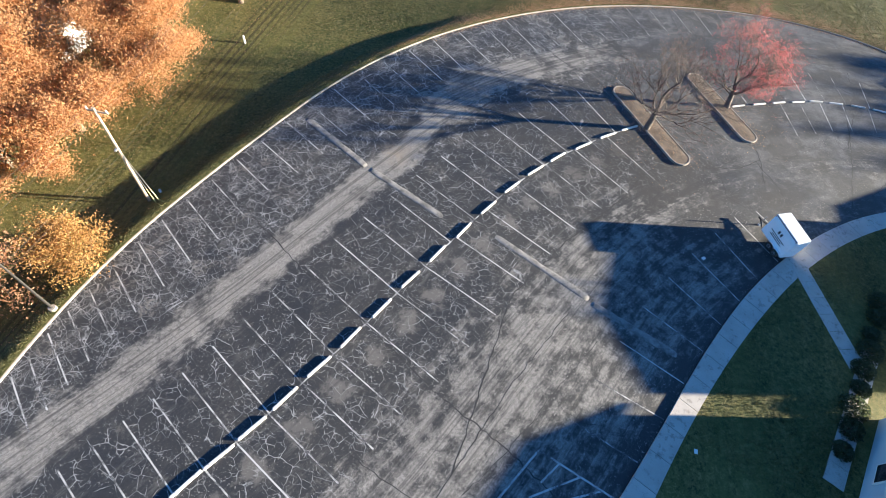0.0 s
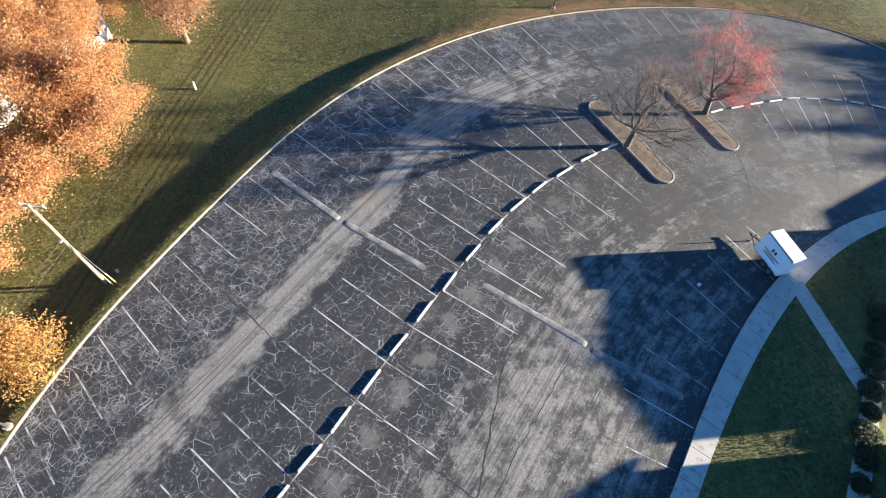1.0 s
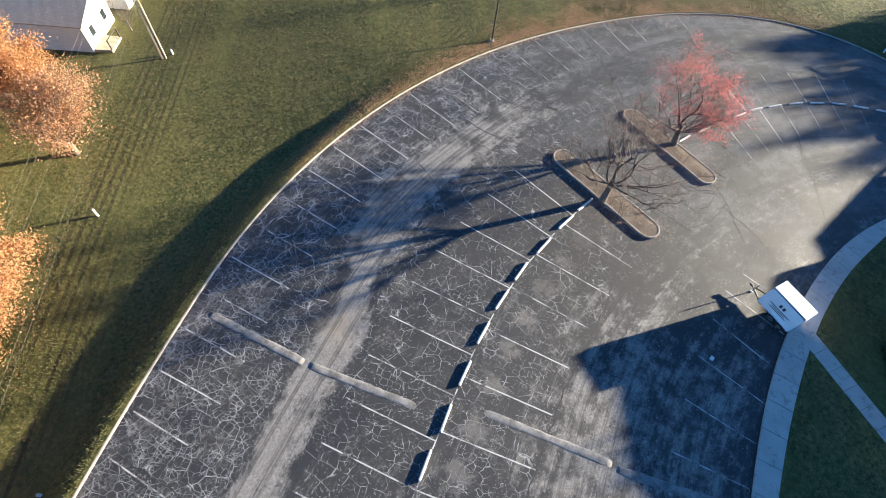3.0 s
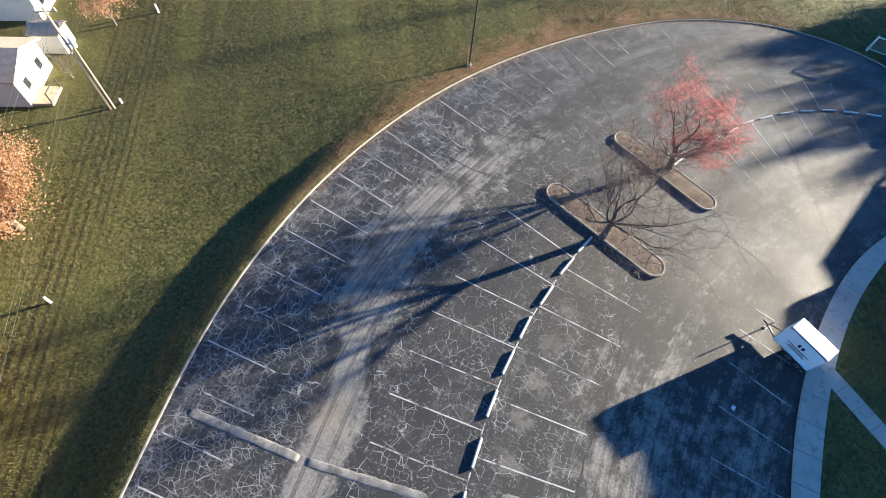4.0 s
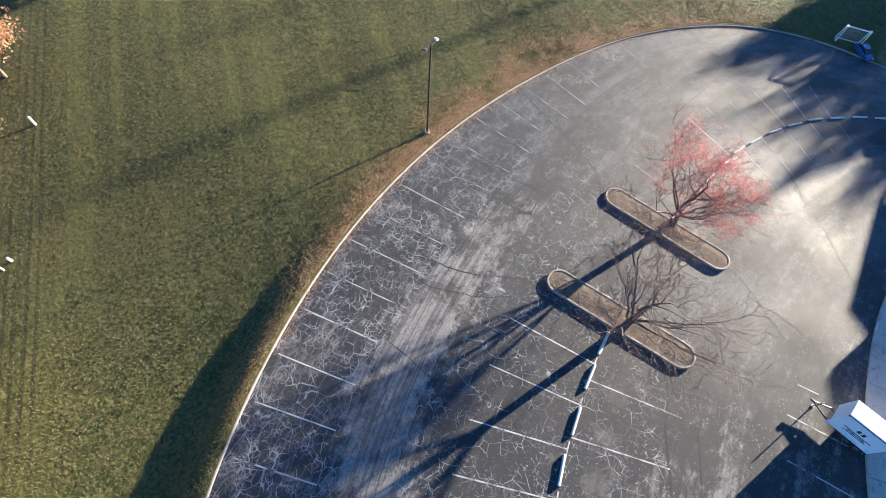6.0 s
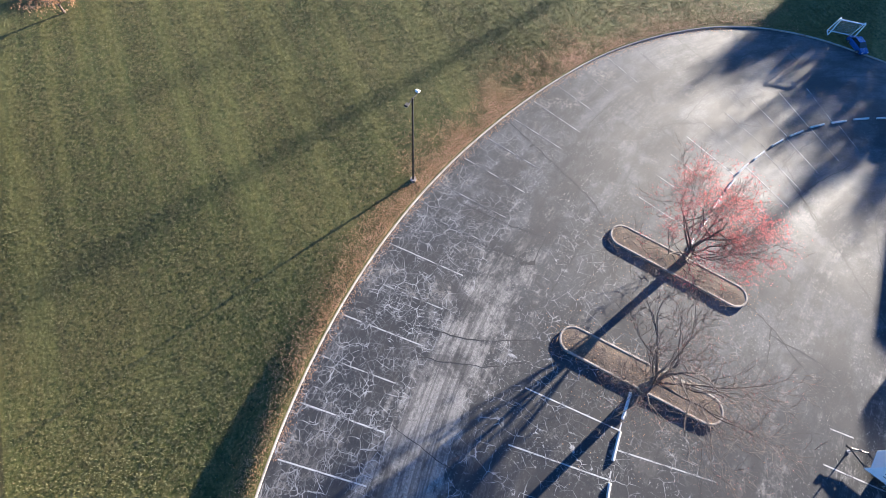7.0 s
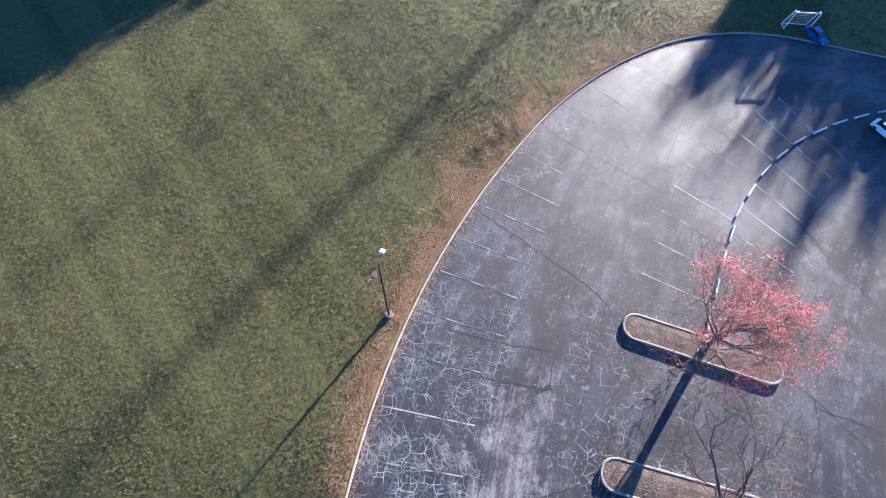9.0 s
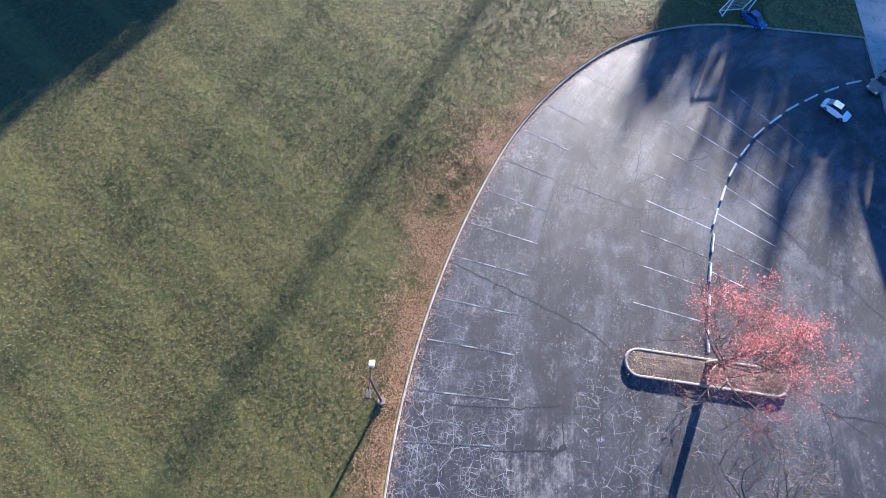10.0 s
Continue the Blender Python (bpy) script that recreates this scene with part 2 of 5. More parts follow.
def paint_material(name, bright, worn):
    """Worn road paint: chips show the asphalt."""
    n = Nodes(name)
    p = n.pos()
    chip = n.m("ADD", n.m("MULTIPLY", n.noise(p, 1.1, 3), 0.55), n.m("MULTIPLY", n.noise(p, 14.0, 3, 0.7), 0.45))
    chip = n.m("ADD", chip, n.m("MULTIPLY", n.m("SUBTRACT", n.rand(), 0.5), 0.09))
    col = n.mix(n.step(chip, 0.45 - worn, 0.58 - worn), (bright, bright, bright * 0.98), (0.06, 0.06, 0.062))
    return n.done(col, 0.7, 0.0, chip, 0.2, 0.004)


def concrete_material(name, c1, c2):
    n = Nodes(name)
    p = n.pos()
    a, f = n.noise(p, 0.8, 5), n.noise(p, 16.0, 4, 0.7)
    v = n.m("ADD", n.m("MULTIPLY", n.rand(), 0.22), n.m("MULTIPLY", a, 1.15))
    col = n.mix(n.step(v, 0.3, 1.0), c1, c2)
    col = n.mix(n.step(f, 0.55, 0.8, 0.0, 0.5), col, (c1[0] * 0.5, c1[1] * 0.5, c1[2] * 0.48))
    grime = n.step(n.noise(p, 2.2, 5, 0.7), 0.54, 0.66, 0.0, 0.55)
    col = n.mix(grime, col, tuple(c * 0.42 for c in c1))
    return n.done(col, 0.85, 0.0, f, 0.25, 0.01)


def shingle_material(name, c1, c2):
    n = Nodes(name)
    p = n.pos()
    b = n.t.nodes.new("ShaderNodeTexBrick")
    n.put(b.inputs["Vector"], n.obj())
    b.inputs["Scale"].default_value = 3.0
    b.inputs["Mortar Size"].default_value = 0.02
    n.put(b.inputs["Color1"], c1)
    n.put(b.inputs["Color2"], c2)
    n.put(b.inputs["Mortar"], tuple(c * 0.4 for c in c1))
    col = n.mix(n.step(n.noise(p, 1.5, 4), 0.35, 0.7, 0.0, 0.4), b.outputs[0], tuple(c * 0.6 for c in c2))
    return n.done(col, 0.85, 0.0, b.outputs[1], 0.3, 0.01)


def siding_material(name, c):
    n = Nodes(name)
    p = n.pos()
    _, _, z = n.split(p)
    lap = n.m("FRACT", n.m("MULTIPLY", z, 6.5))
    col = n.mix(n.step(n.noise(p, 1.2, 4), 0.4, 0.75, 0.0, 0.25), c, tuple(x * 0.7 for x in c))
    return n.done(col, 0.55, 0.0, lap, 0.6, 0.02)


ASPHALT, GRASS = asphalt_material(), grass_material()
PAINT, FADED = paint_material("worn_white_paint", 0.46, 0.0), paint_material("faded_white_paint", 0.38, 0.02)
GHOST = paint_material("nearly_gone_white_paint", 0.30, 0.06)
KERB = concrete_material("kerb_concrete", (0.20, 0.175, 0.15), (0.36, 0.315, 0.27))
WALKWAY = concrete_material("walk_concrete", (0.36, 0.33, 0.29), (0.46, 0.425, 0.38))
STOP = concrete_material("stop_concrete", (0.50, 0.49, 0.46), (0.70, 0.69, 0.66))
HUMP = plain("bump_asphalt", (0.08, 0.079, 0.077), (0.26, 0.25, 0.24), 1.8, 0.9, 0.6)
CRACK = plain("crack_filler", (0.012, 0.012, 0.013), (0.03, 0.03, 0.03), 3.0, 0.7)
SOIL = plain("island_soil", (0.065, 0.048, 0.036), (0.17, 0.128, 0.092), 1.3, 0.95, 0.6, reach=0.05)
BARK = plain("grey_bark", (0.06, 0.045, 0.037), (0.16, 0.13, 0.11), 5.0, 0.9, 0.7)
BARK2 = plain("brown_bark", (0.07, 0.05, 0.035), (0.19, 0.14, 0.10), 4.0, 0.9, 0.7)
RED = leafy("red_leaves", [(0.34, 0.06, 0.065), (0.48, 0.09, 0.10), (0.60, 0.24, 0.23), (0.40, 0.075, 0.085)])
# red leaves with the sun's glint put into their paler colours
GLINTED = leafy("sun_glinted_red_leaves", [(0.40, 0.20, 0.18), (0.30, 0.10, 0.09), (0.52, 0.34, 0.31)])
ORANGE = leafy("orange_leaves", [(0.36, 0.175, 0.075), (0.45, 0.235, 0.10), (0.52, 0.30, 0.15), (0.40, 0.19, 0.075)], 0.7, 0.6)
GOLD = leafy("yellow_leaves", [(0.24, 0.18, 0.05), (0.42, 0.235, 0.08), (0.48, 0.27, 0.095), (0.32, 0.225, 0.065)], 0.6, 0.5)
RUST = leafy("russet_leaves", [(0.28, 0.14, 0.075), (0.40, 0.225, 0.12), (0.48, 0.29, 0.165)], 0.6, 0.55)
EVERGREEN = leafy("evergreen_leaves", [(0.02, 0.035, 0.02), (0.05, 0.07, 0.03), (0.08, 0.09, 0.05)])
BLADES = leafy("grass_blades", [(0.062, 0.070, 0.018), (0.095, 0.094, 0.028), (0.130, 0.114, 0.042), (0.078, 0.084, 0.024)], 0.75, 0.12)
LITTER = leafy("fallen_leaves", [(0.26, 0.13, 0.06), (0.42, 0.23, 0.11), (0.50, 0.32, 0.18), (0.33, 0.15, 0.08)], 0.8, 0.2)
WOOD = plain("weathered_pole_wood", (0.30, 0.23, 0.15), (0.48, 0.40, 0.30), 2.5, 0.85, 0.4)
STEEL = plain("galvanised_steel", (0.40, 0.41, 0.42), (0.58, 0.58, 0.58), 3.0, 0.4, 0.1, 0.85)
DARK_STEEL = plain("dark_bronze_steel", (0.03, 0.028, 0.026), (0.07, 0.062, 0.055), 4.0, 0.5, 0.1, 0.3)
WHITE = plain("white_enamel", (0.78, 0.80, 0.82), (0.86, 0.87, 0.88), 1.0, 0.35, 0.03)
WHITE_ROOF = plain("white_sheet_roof", (0.66, 0.67, 0.68), (0.84, 0.84, 0.84), 0.9, 0.4, 0.1)
RUBBER = plain("tyre_rubber", (0.012, 0.012, 0.012), (0.03, 0.03, 0.03), 6.0, 0.8)
CHROME = plain("bright_metal", (0.55, 0.56, 0.57), (0.75, 0.75, 0.75), 4.0, 0.25, 0.05, 1.0)
INK = plain("dark_lettering", (0.02, 0.025, 0.035), (0.04, 0.045, 0.06), 3.0, 0.5)
GLASS = plain("dark_window_glass", (0.015, 0.02, 0.025), (0.03, 0.035, 0.04), 1.0, 0.08, 0.0)
SIDING = siding_material("white_siding", (0.74, 0.72, 0.68))
PANEL = siding_material("pale_blue_grey_siding", (0.55, 0.60, 0.64))
BRICK = plain("buff_brick", (0.26, 0.19, 0.14), (0.38, 0.29, 0.22), 3.0, 0.85, 0.4)
SHINGLE = shingle_material("tan_shingles", (0.44, 0.34, 0.25), (0.56, 0.45, 0.34))
SHINGLE2 = shingle_material("grey_shingles", (0.16, 0.16, 0.165), (0.23, 0.23, 0.235))
TRIM = plain("painted_trim", (0.62, 0.62, 0.60), (0.76, 0.76, 0.74), 1.5, 0.5, 0.05)
NET = plain("white_cord", (0.6, 0.6, 0.6), (0.75, 0.75, 0.75), 3.0, 0.7)
BLUE = plain("blue_car_paint", (0.02, 0.06, 0.20), (0.03, 0.09, 0.28), 1.0, 0.25, 0.0)
TAN = plain("tan_truck_paint", (0.20, 0.15, 0.12), (0.28, 0.22, 0.18), 1.0, 0.35, 0.0)
LENS = plain("lamp_lens", (0.75, 0.74, 0.70), (0.85, 0.84, 0.80), 2.0, 0.2, 0.0)
TAIL = plain("red_lamp_lens", (0.35, 0.02, 0.02), (0.45, 0.03, 0.03), 2.0, 0.25, 0.0)

# ---- plan ----
def P(x, y, z=0.0):
    return Vector((x, y, z))


class Curve:
    """A plan curve whose heading runs evenly between knots; it goes on straight past both ends."""

    def __init__(self, x, y, headings, length, before, after):
        self.s = np.arange(-before, length + after, 0.25)
        h = np.radians(np.interp(self.s, np.linspace(0, length, len(headings)), headings))
        d = np.stack([np.cos(h), np.sin(h)], 1) * 0.25
        c = np.concatenate([[[0, 0]], np.cumsum((d[1:] + d[:-1]) / 2, axis=0)])
        zero = int(round(before / 0.25))
        self.p = (c - c[zero] + [x, y])
        self.h = h

    def at(self, s, off=0.0, z=0.0):
        """The place at s metres along, off metres to the left."""
        x, y = np.interp(s, self.s, self.p[:, 0]), np.interp(s, self.s, self.p[:, 1])
        h = np.interp(s, self.s, self.h)
        return Vector((x - off * math.sin(h), y + off * math.cos(h), z))

    def heading(self, s):
        return float(np.interp(s, self.s, self.h))

    def project(self, xy):
        """For an array of places: metres along and metres to the left."""
        q = self.p[::2]
        i = np.array([((q - a) ** 2).sum(1).argmin() for a in xy]) * 2
        d = xy - self.p[i]
        t = np.stack([np.cos(self.h[i]), np.sin(self.h[i])], 1)
        return self.s[i] + (d * t).sum(1), d[:, 1] * t[:, 0] - d[:, 0] * t[:, 1]


spine = Curve(1.16, 12.78, [44.0, 48.3, 46.5, 28.9, 15.7, 7.1, -26.8, -55.3], 81, 34, 34)  # the row of wheel stops
kerb_line = Curve(-9.70, 17.80, [72.2, 56.8, 52.9, 36.5, 21.6, 6.7, -5.4, -29.3, -70.0], 102, 28, 34)  # outer kerb
walk_out = Curve(22.18, 10.91, [45.0, 46.9, 41.9, 32.3, 22.0, 5.6], 36, 30, 42)  # sidewalk, lot side
walk_in = Curve(24.14, 10.95, [49.2, 45.2, 40.7, 35.5, 27.1, 16.2], 30, 30, 46)  # sidewalk, lawn side


# ---- mesh helpers ----
def link(name, bm, material, parent=None, label="", smooth=False):
    me = bpy.data.meshes.new(name)
    bm.to_mesh(me)
    bm.free()
    if smooth:
        for f in me.polygons:
            f.use_smooth = True
    me.materials.append(material)
    ob = new(name, me)
    ob.parent = parent
    if label:
        tagged(ob, label)
    return ob


def part(name, bm, material, parent, label="", smooth=False):
    return link(name, bm, material, parent, label, smooth)


def raw(name, verts, faces, material, parent=None, smooth=False):
    me = bpy.data.meshes.new(name)
    me.from_pydata([tuple(v) for v in verts], [], faces)
    if smooth:
        for f in me.polygons:
            f.use_smooth = True
    me.materials.append(material)
    ob = new(name, me)
    ob.parent = parent
    return ob


def base(name, at, turn=0.0):
    ob = new(name)
    ob.empty_display_size = 0.3
    ob.matrix_basis = pose(at[0], at[1], at[2], 0, 0, turn)
    return ob


def box(bm, size, at=(0, 0, 0), turn=0.0, bevel=0.0, tilt=0.0, roll=0.0):
    m = pose(*at, roll, tilt, turn) @ Matrix.Diagonal((*size, 1))
    made = bmesh.ops.create_cube(bm, size=1, matrix=m)["verts"]
    if bevel:
        edges = list({e for v in made for e in v.link_edges})
        bmesh.ops.bevel(bm, geom=edges, offset=bevel, segments=2, affect="EDGES", profile=0.6)
    return bm


def boxed(size, at=(0, 0, 0), turn=0.0, bevel=0.0, tilt=0.0, roll=0.0):
    return box(bmesh.new(), size, at, turn, bevel, tilt, roll)


def rod(bm, a, b, r1, r2=None, sides=8):
    a, b = Vector(a), Vector(b)
    d = b - a
    q = d.to_track_quat("Z", "Y").to_matrix().to_4x4()
    bmesh.ops.create_cone(bm, cap_ends=True, segments=sides, radius1=r1, radius2=r1 if r2 is None else r2, depth=d.length, matrix=Matrix.Translation((a + b) / 2) @ q)
    return bm


def rodded(a, b, r1, r2=None, sides=8):
    return rod(bmesh.new(), a, b, r1, r2, sides)


def prism(bm, outline, z0, z1):
    """An upright solid on a plan outline (counter-clockwise)."""
    lo = [bm.verts.new((x, y, z0)) for x, y in outline]
    hi = [bm.verts.new((x, y, z1)) for x, y in outline]
    bm.faces.new(hi)
    bm.faces.new(lo[::-1])
    for i in range(len(lo)):
        j = (i + 1) % len(lo)
        bm.faces.new((lo[i], lo[j], hi[j], hi[i]))
    return bm


def sweep(points, profile, closed=False):
    """A profile of (off, z) carried along plan points; off is to the left."""
    bm = bmesh.new()
    pts = [Vector(p) for p in points]
    n = len(pts)
    rings = []
    for i, p in enumerate(pts):
        a = pts[i - 1] if i or closed else pts[0]
        b = pts[(i + 1) % n] if i < n - 1 or closed else pts[-1]
        d = (b - a).to_2d().normalized()
        left = Vector((-d.y, d.x, 0))
        rings.append([bm.verts.new(p + left * o + Vector((0, 0, z))) for o, z in profile])
    m = len(profile)
    for i in range(n if closed else n - 1):
        r, q = rings[i], rings[(i + 1) % n]
        for j in range(m):
            k = (j + 1) % m
            bm.faces.new((r[j], q[j], q[k], r[k]))
    if not closed:
        bm.faces.new(rings[0])
        bm.faces.new(rings[-1][::-1])
    bmesh.ops.recalc_face_normals(bm, faces=bm.faces)
    return bm


def tube(points, radius, sides=5):
    bm = bmesh.new()
    rings = []
    pts = [Vector(p) for p in points]
    for i, p in enumerate(pts):
        d = pts[min(i + 1, len(pts) - 1)] - pts[max(i - 1, 0)]
        m = d.to_track_quat("Z", "Y").to_matrix()
        rings.append([bm.verts.new(p + m @ Vector((math.cos(a) * radius, math.sin(a) * radius, 0))) for a in (2 * math.pi * k / sides for k in range(sides))])
    for r, q in zip(rings, rings[1:]):
        for j in range(sides):
            k = (j + 1) % sides
            bm.faces.new((r[j], r[k], q[k], q[j]))
    bm.faces.new(rings[0][::-1])
    bm.faces.new(rings[-1])
    return bm


# ---- ground ----
def drop(s):
    """How far the lawn falls away outside the kerb, by metres along it."""
    t = min(1.0, max(0.0, (53.0 - s) / 18.0))
    return 0.85 * t * t * (3 - 2 * t)


def lawn_height(s, off):
    t = min(1.0, max(0.0, (off - 0.3) / 2.2))
    return 0.09 - drop(s) * t * t * (3 - 2 * t)


RING = [kerb_line.at(s) for s in np.arange(-24.0, 135.0, 1.0)]
ring_s = list(np.arange(-24.0, 135.0, 1.0))
for a, b in ((RING[-1], P(56, -24)), (P(56, -24), P(20, -34)), (P(20, -34), P(-16, -26)), (P(-16, -26), RING[0])):
    steps = 12
    for i in range(steps):
        if a is RING[0] or (b is not RING[0] and i == 0 and a == RING[-1]):
            continue
        RING.append(a.lerp(b, (i + 1) / (steps + 1)))
        ring_s.append(200.0)
mid = sum(RING, Vector()) / len(RING)


def ring_normal(i):
    n = len(RING)
    d = Vector()
    for k in range(-4, 5):
        e = RING[(i + k + 1) % n] - RING[(i + k - 1) % n]
        d += Vector((-e.y, e.x, 0)).normalized()
    return d.normalized()


def lawn():
    outs = [0.08, 0.3, 0.6, 1.0, 1.4, 1.8, 2.2, 2.6, 3.4, 4.5, 6, 8, 11, 15, 20, 27, 36, 50, 75, 120, 220, 500, 1200, 2600]
    verts, faces = [], []
    n, m = len(RING), len(outs)
    for i, p in enumerate(RING):
        nr = ring_normal(i)
        for o in outs:
            q = p + nr * o
            z = lawn_height(ring_s[i], o) if ring_s[i] < 150 else 0.0
            if 1.0 < o < 60:
                z += 0.025 * noise.noise(Vector((q.x * 0.12, q.y * 0.12, 0)))
            verts.append((q.x, q.y, z))
    for i in range(n):
        j = (i + 1) % n
        for k in range(m - 1):
            faces.append((i * m + k, i * m + k + 1, j * m + k + 1, j * m + k))
    return tagged(raw("ground", verts, faces, GRASS, smooth=True), "mown autumn grass field round the car park, falling away behind the kerb", "ground", kind="structure")


lawn()


def inner_ground():
    """Plain ground under the car park and the building, inside the ring of the kerb."""
    verts = [(p.x, p.y, -0.06) for p in RING]
    faces = [tuple(range(len(verts)))]
    ob = raw("ground_under", verts, faces, GRASS)
    return tagged(ob, "plain ground under the car park and the building", "ground", kind="structure")


inner_ground()


def lot():
    """The asphalt sheet inside the kerb; its uv follows the row of wheel stops."""
    ss = np.arange(-24.0, 135.0, 1.0)
    cols = 46
    verts = []
    for k, s in enumerate(ss):
        a = kerb_line.at(s, -0.02)
        b = P(6, -14).lerp(P(60, 0), k / (len(ss) - 1))
        for j in range(cols):
            verts.append(a.lerp(b, j / (cols - 1)))
    faces = []
    for i in range(len(ss) - 1):
        for j in range(cols - 1):
            faces.append((i * cols + j, i * cols + j + 1, (i + 1) * cols + j + 1, (i + 1) * cols + j))
    for v in verts:
        v.z = 0.03 * noise.noise(Vector((v.x * 0.09, v.y * 0.09, 7)))  * 0.5
    ob = raw("pavement", verts, [f[::-1] for f in faces], ASPHALT, smooth=True)
    xy = np.array([(v.x, v.y) for v in verts])
    s, off = spine.project(xy)
    layer = ob.data.uv_layers.new(name="UVMap")
    idx = np.zeros(len(ob.data.loops), dtype=np.int32)
    ob.data.loops.foreach_get("vertex_index", idx)
    layer.data.foreach_set("uv", np.stack([s[idx], off[idx]], 1).astype(np.float32).ravel())
    return tagged(ob, "old cracked asphalt of a curved car park with dusty wheel lanes", "car park", kind="structure")


pavement = lot()


def lot_z(x, y):
    return 0.03 * noise.noise(Vector((x * 0.09, y * 0.09, 7))) * 0.5


def outer_kerb():
    prof = [(-0.02, -0.1), (-0.02, 0.06), (0.0, 0.085), (0.08, 0.095), (0.11, 0.07), (0.12, -0.1)]
    bm = sweep([kerb_line.at(s, 0.0) + Vector((0, 0, 0)) for s in np.arange(-24.0, 134.0, 0.8)], prof)
    return tagged(link("kerb", bm, KERB), "low pale concrete kerb round the edge of the car park", "kerb", kind="structure")


outer_kerb()


def strip(a, b, width, name, material, parent, z=0.006, steps=6):
    """A flat painted strip from a to b, draped on the lot."""
    d = (b - a).normalized()
    left = Vector((-d.y, d.x, 0)) * width / 2
    verts, faces = [], []
    for i in range(steps + 1):
        p = a.lerp(b, i / steps)
        for q in (p - left, p + left):
            verts.append((q.x, q.y, lot_z(q.x, q.y) + z))
    for i in range(steps):
        faces.append((2 * i, 2 * i + 2, 2 * i + 3, 2 * i + 1))
    return raw(name, verts, faces, material, parent)


# painted stall lines: the double row on the spine, the row at the kerb, the row at the sidewalk
def slanted(q, degrees, start, length, paint):
    d = Vector((math.cos(radians(degrees)), math.sin(radians(degrees)), 0))
    strip(q + d * start, q + d * (start + length), 0.08, "stall_line", paint, pavement)


row_s = [37.75, 35.05, 32.47, 29.77, 27.11, 24.42, 21.7, 19.0, 16.35, 13.68, 10.98, 8.3, 6.0, 3.8, 1.8, 0.0, -1.6, -3.2, -4.8]
for s in row_s:                         # the double row, outward
    slanted(spine.at(s), np.interp(s, [0, 6, 11, 18, 27, 32.5, 35, 37.75], [133, 134, 135.5, 136.5, 133.7, 128, 120, 114]), 0.05, np.interp(s, [0, 6, 12], [4.8, 5.4, 5.6]), PAINT)
for s in (36.68, 33.14, 29.9, 26.4, 22.99, 19.57, 16.35, 13.66, 10.95, 8.24, 6.02, 3.75, 1.77, 0.0, -1.7):   # and inward
    slanted(spine.at(s), np.interp(s, [0, 11, 16, 20, 25, 30, 33, 36.7], [-42.5, -41.6, -39, -40.5, -44.4, -50.3, -53, -59]), 0.05, np.interp(s, [0, 11], [5.0, 5.5]), PAINT)
for s in row_s:
    strip(spine.at(s - 0.46), spine.at(s + 0.46), 0.08, "row_line", PAINT, pavement)
far_s = [52.43, 54.7, 56.8, 58.88, 60.92, 62.98, 65.3, 67.6, 69.8]
for s in far_s:
    slanted(spine.at(s), np.interp(s, [52.4, 58.9, 63, 66, 70], [98, 87, 82, 72, 62]), 0.1, np.interp(s, [60, 70], [4.5, 3.6]), FADED)
for s in (55.9, 58.04, 60.23, 62.54, 65.12, 67.65, 70.1):
    slanted(spine.at(s), np.interp(s, [56, 58, 62.5, 67.6, 70], [-94, -96, -105, -112, -117]), 0.1, np.interp(s, [58, 68], [4.3, 3.1]), FADED)
kerb_s = [0.1, 1.3, 2.72, 4.19, 5.77, 7.6, 9.6, 11.56, 13.65, 15.82, 18.19, 20.6, 23.26, 25.94, 28.6, 31.46, 34.3, 37.27, 40.15, 43.2, 46.0, 48.72, 51.5, 54.31, 57.4, 60.14, 63.04, 65.64, 68.47, 71.0, 73.7, 76.5, 79.4, 82.3]
for s in kerb_s:
    slanted(kerb_line.at(s), np.interp(s, [0, 8, 14, 20.5, 28, 37, 43, 49, 57.5, 63, 68.5, 73.6, 82], [-55.5, -55, -50, -45.5, -48, -54, -60, -63, -69, -76, -81, -87, -98]), 0.38, np.interp(s, [0, 10, 20, 34, 50, 60, 70, 82], [3.4, 4.0, 4.3, 4.8, 5.2, 5.3, 4.5, 3.0]), GHOST if s > 56 else FADED if s > 44 else PAINT)
for s in (2.0, 5.1, 7.9, 10.7, 13.3, 15.95, 18.6, 21.3):
    slanted(walk_out.at(s), np.interp(s, [2, 5, 8, 10.7, 13.3, 16, 18.6, 21.3], [145, 146, 140, 134.5, 125, 118.5, 113, 114]), 0.1, 4.3, PAINT)
slanted(walk_out.at(23.6), 116, 2.6, 1.3, PAINT)
# hatched no-parking bay
apex, ha, hb = P(18.13, 13.18), P(14.4, 9.8), P(23.2, 9.7)
strip(apex, ha, 0.11, "stall_line", PAINT, pavement)
strip(apex, hb, 0.11, "stall_line", PAINT, pavement)
for k in range(1, 5):
    strip(apex.lerp(hb, k * 0.2), apex.lerp(ha, k * 0.2) + P(0.6, -0.9), 0.10, "stall_line", PAINT, pavement)


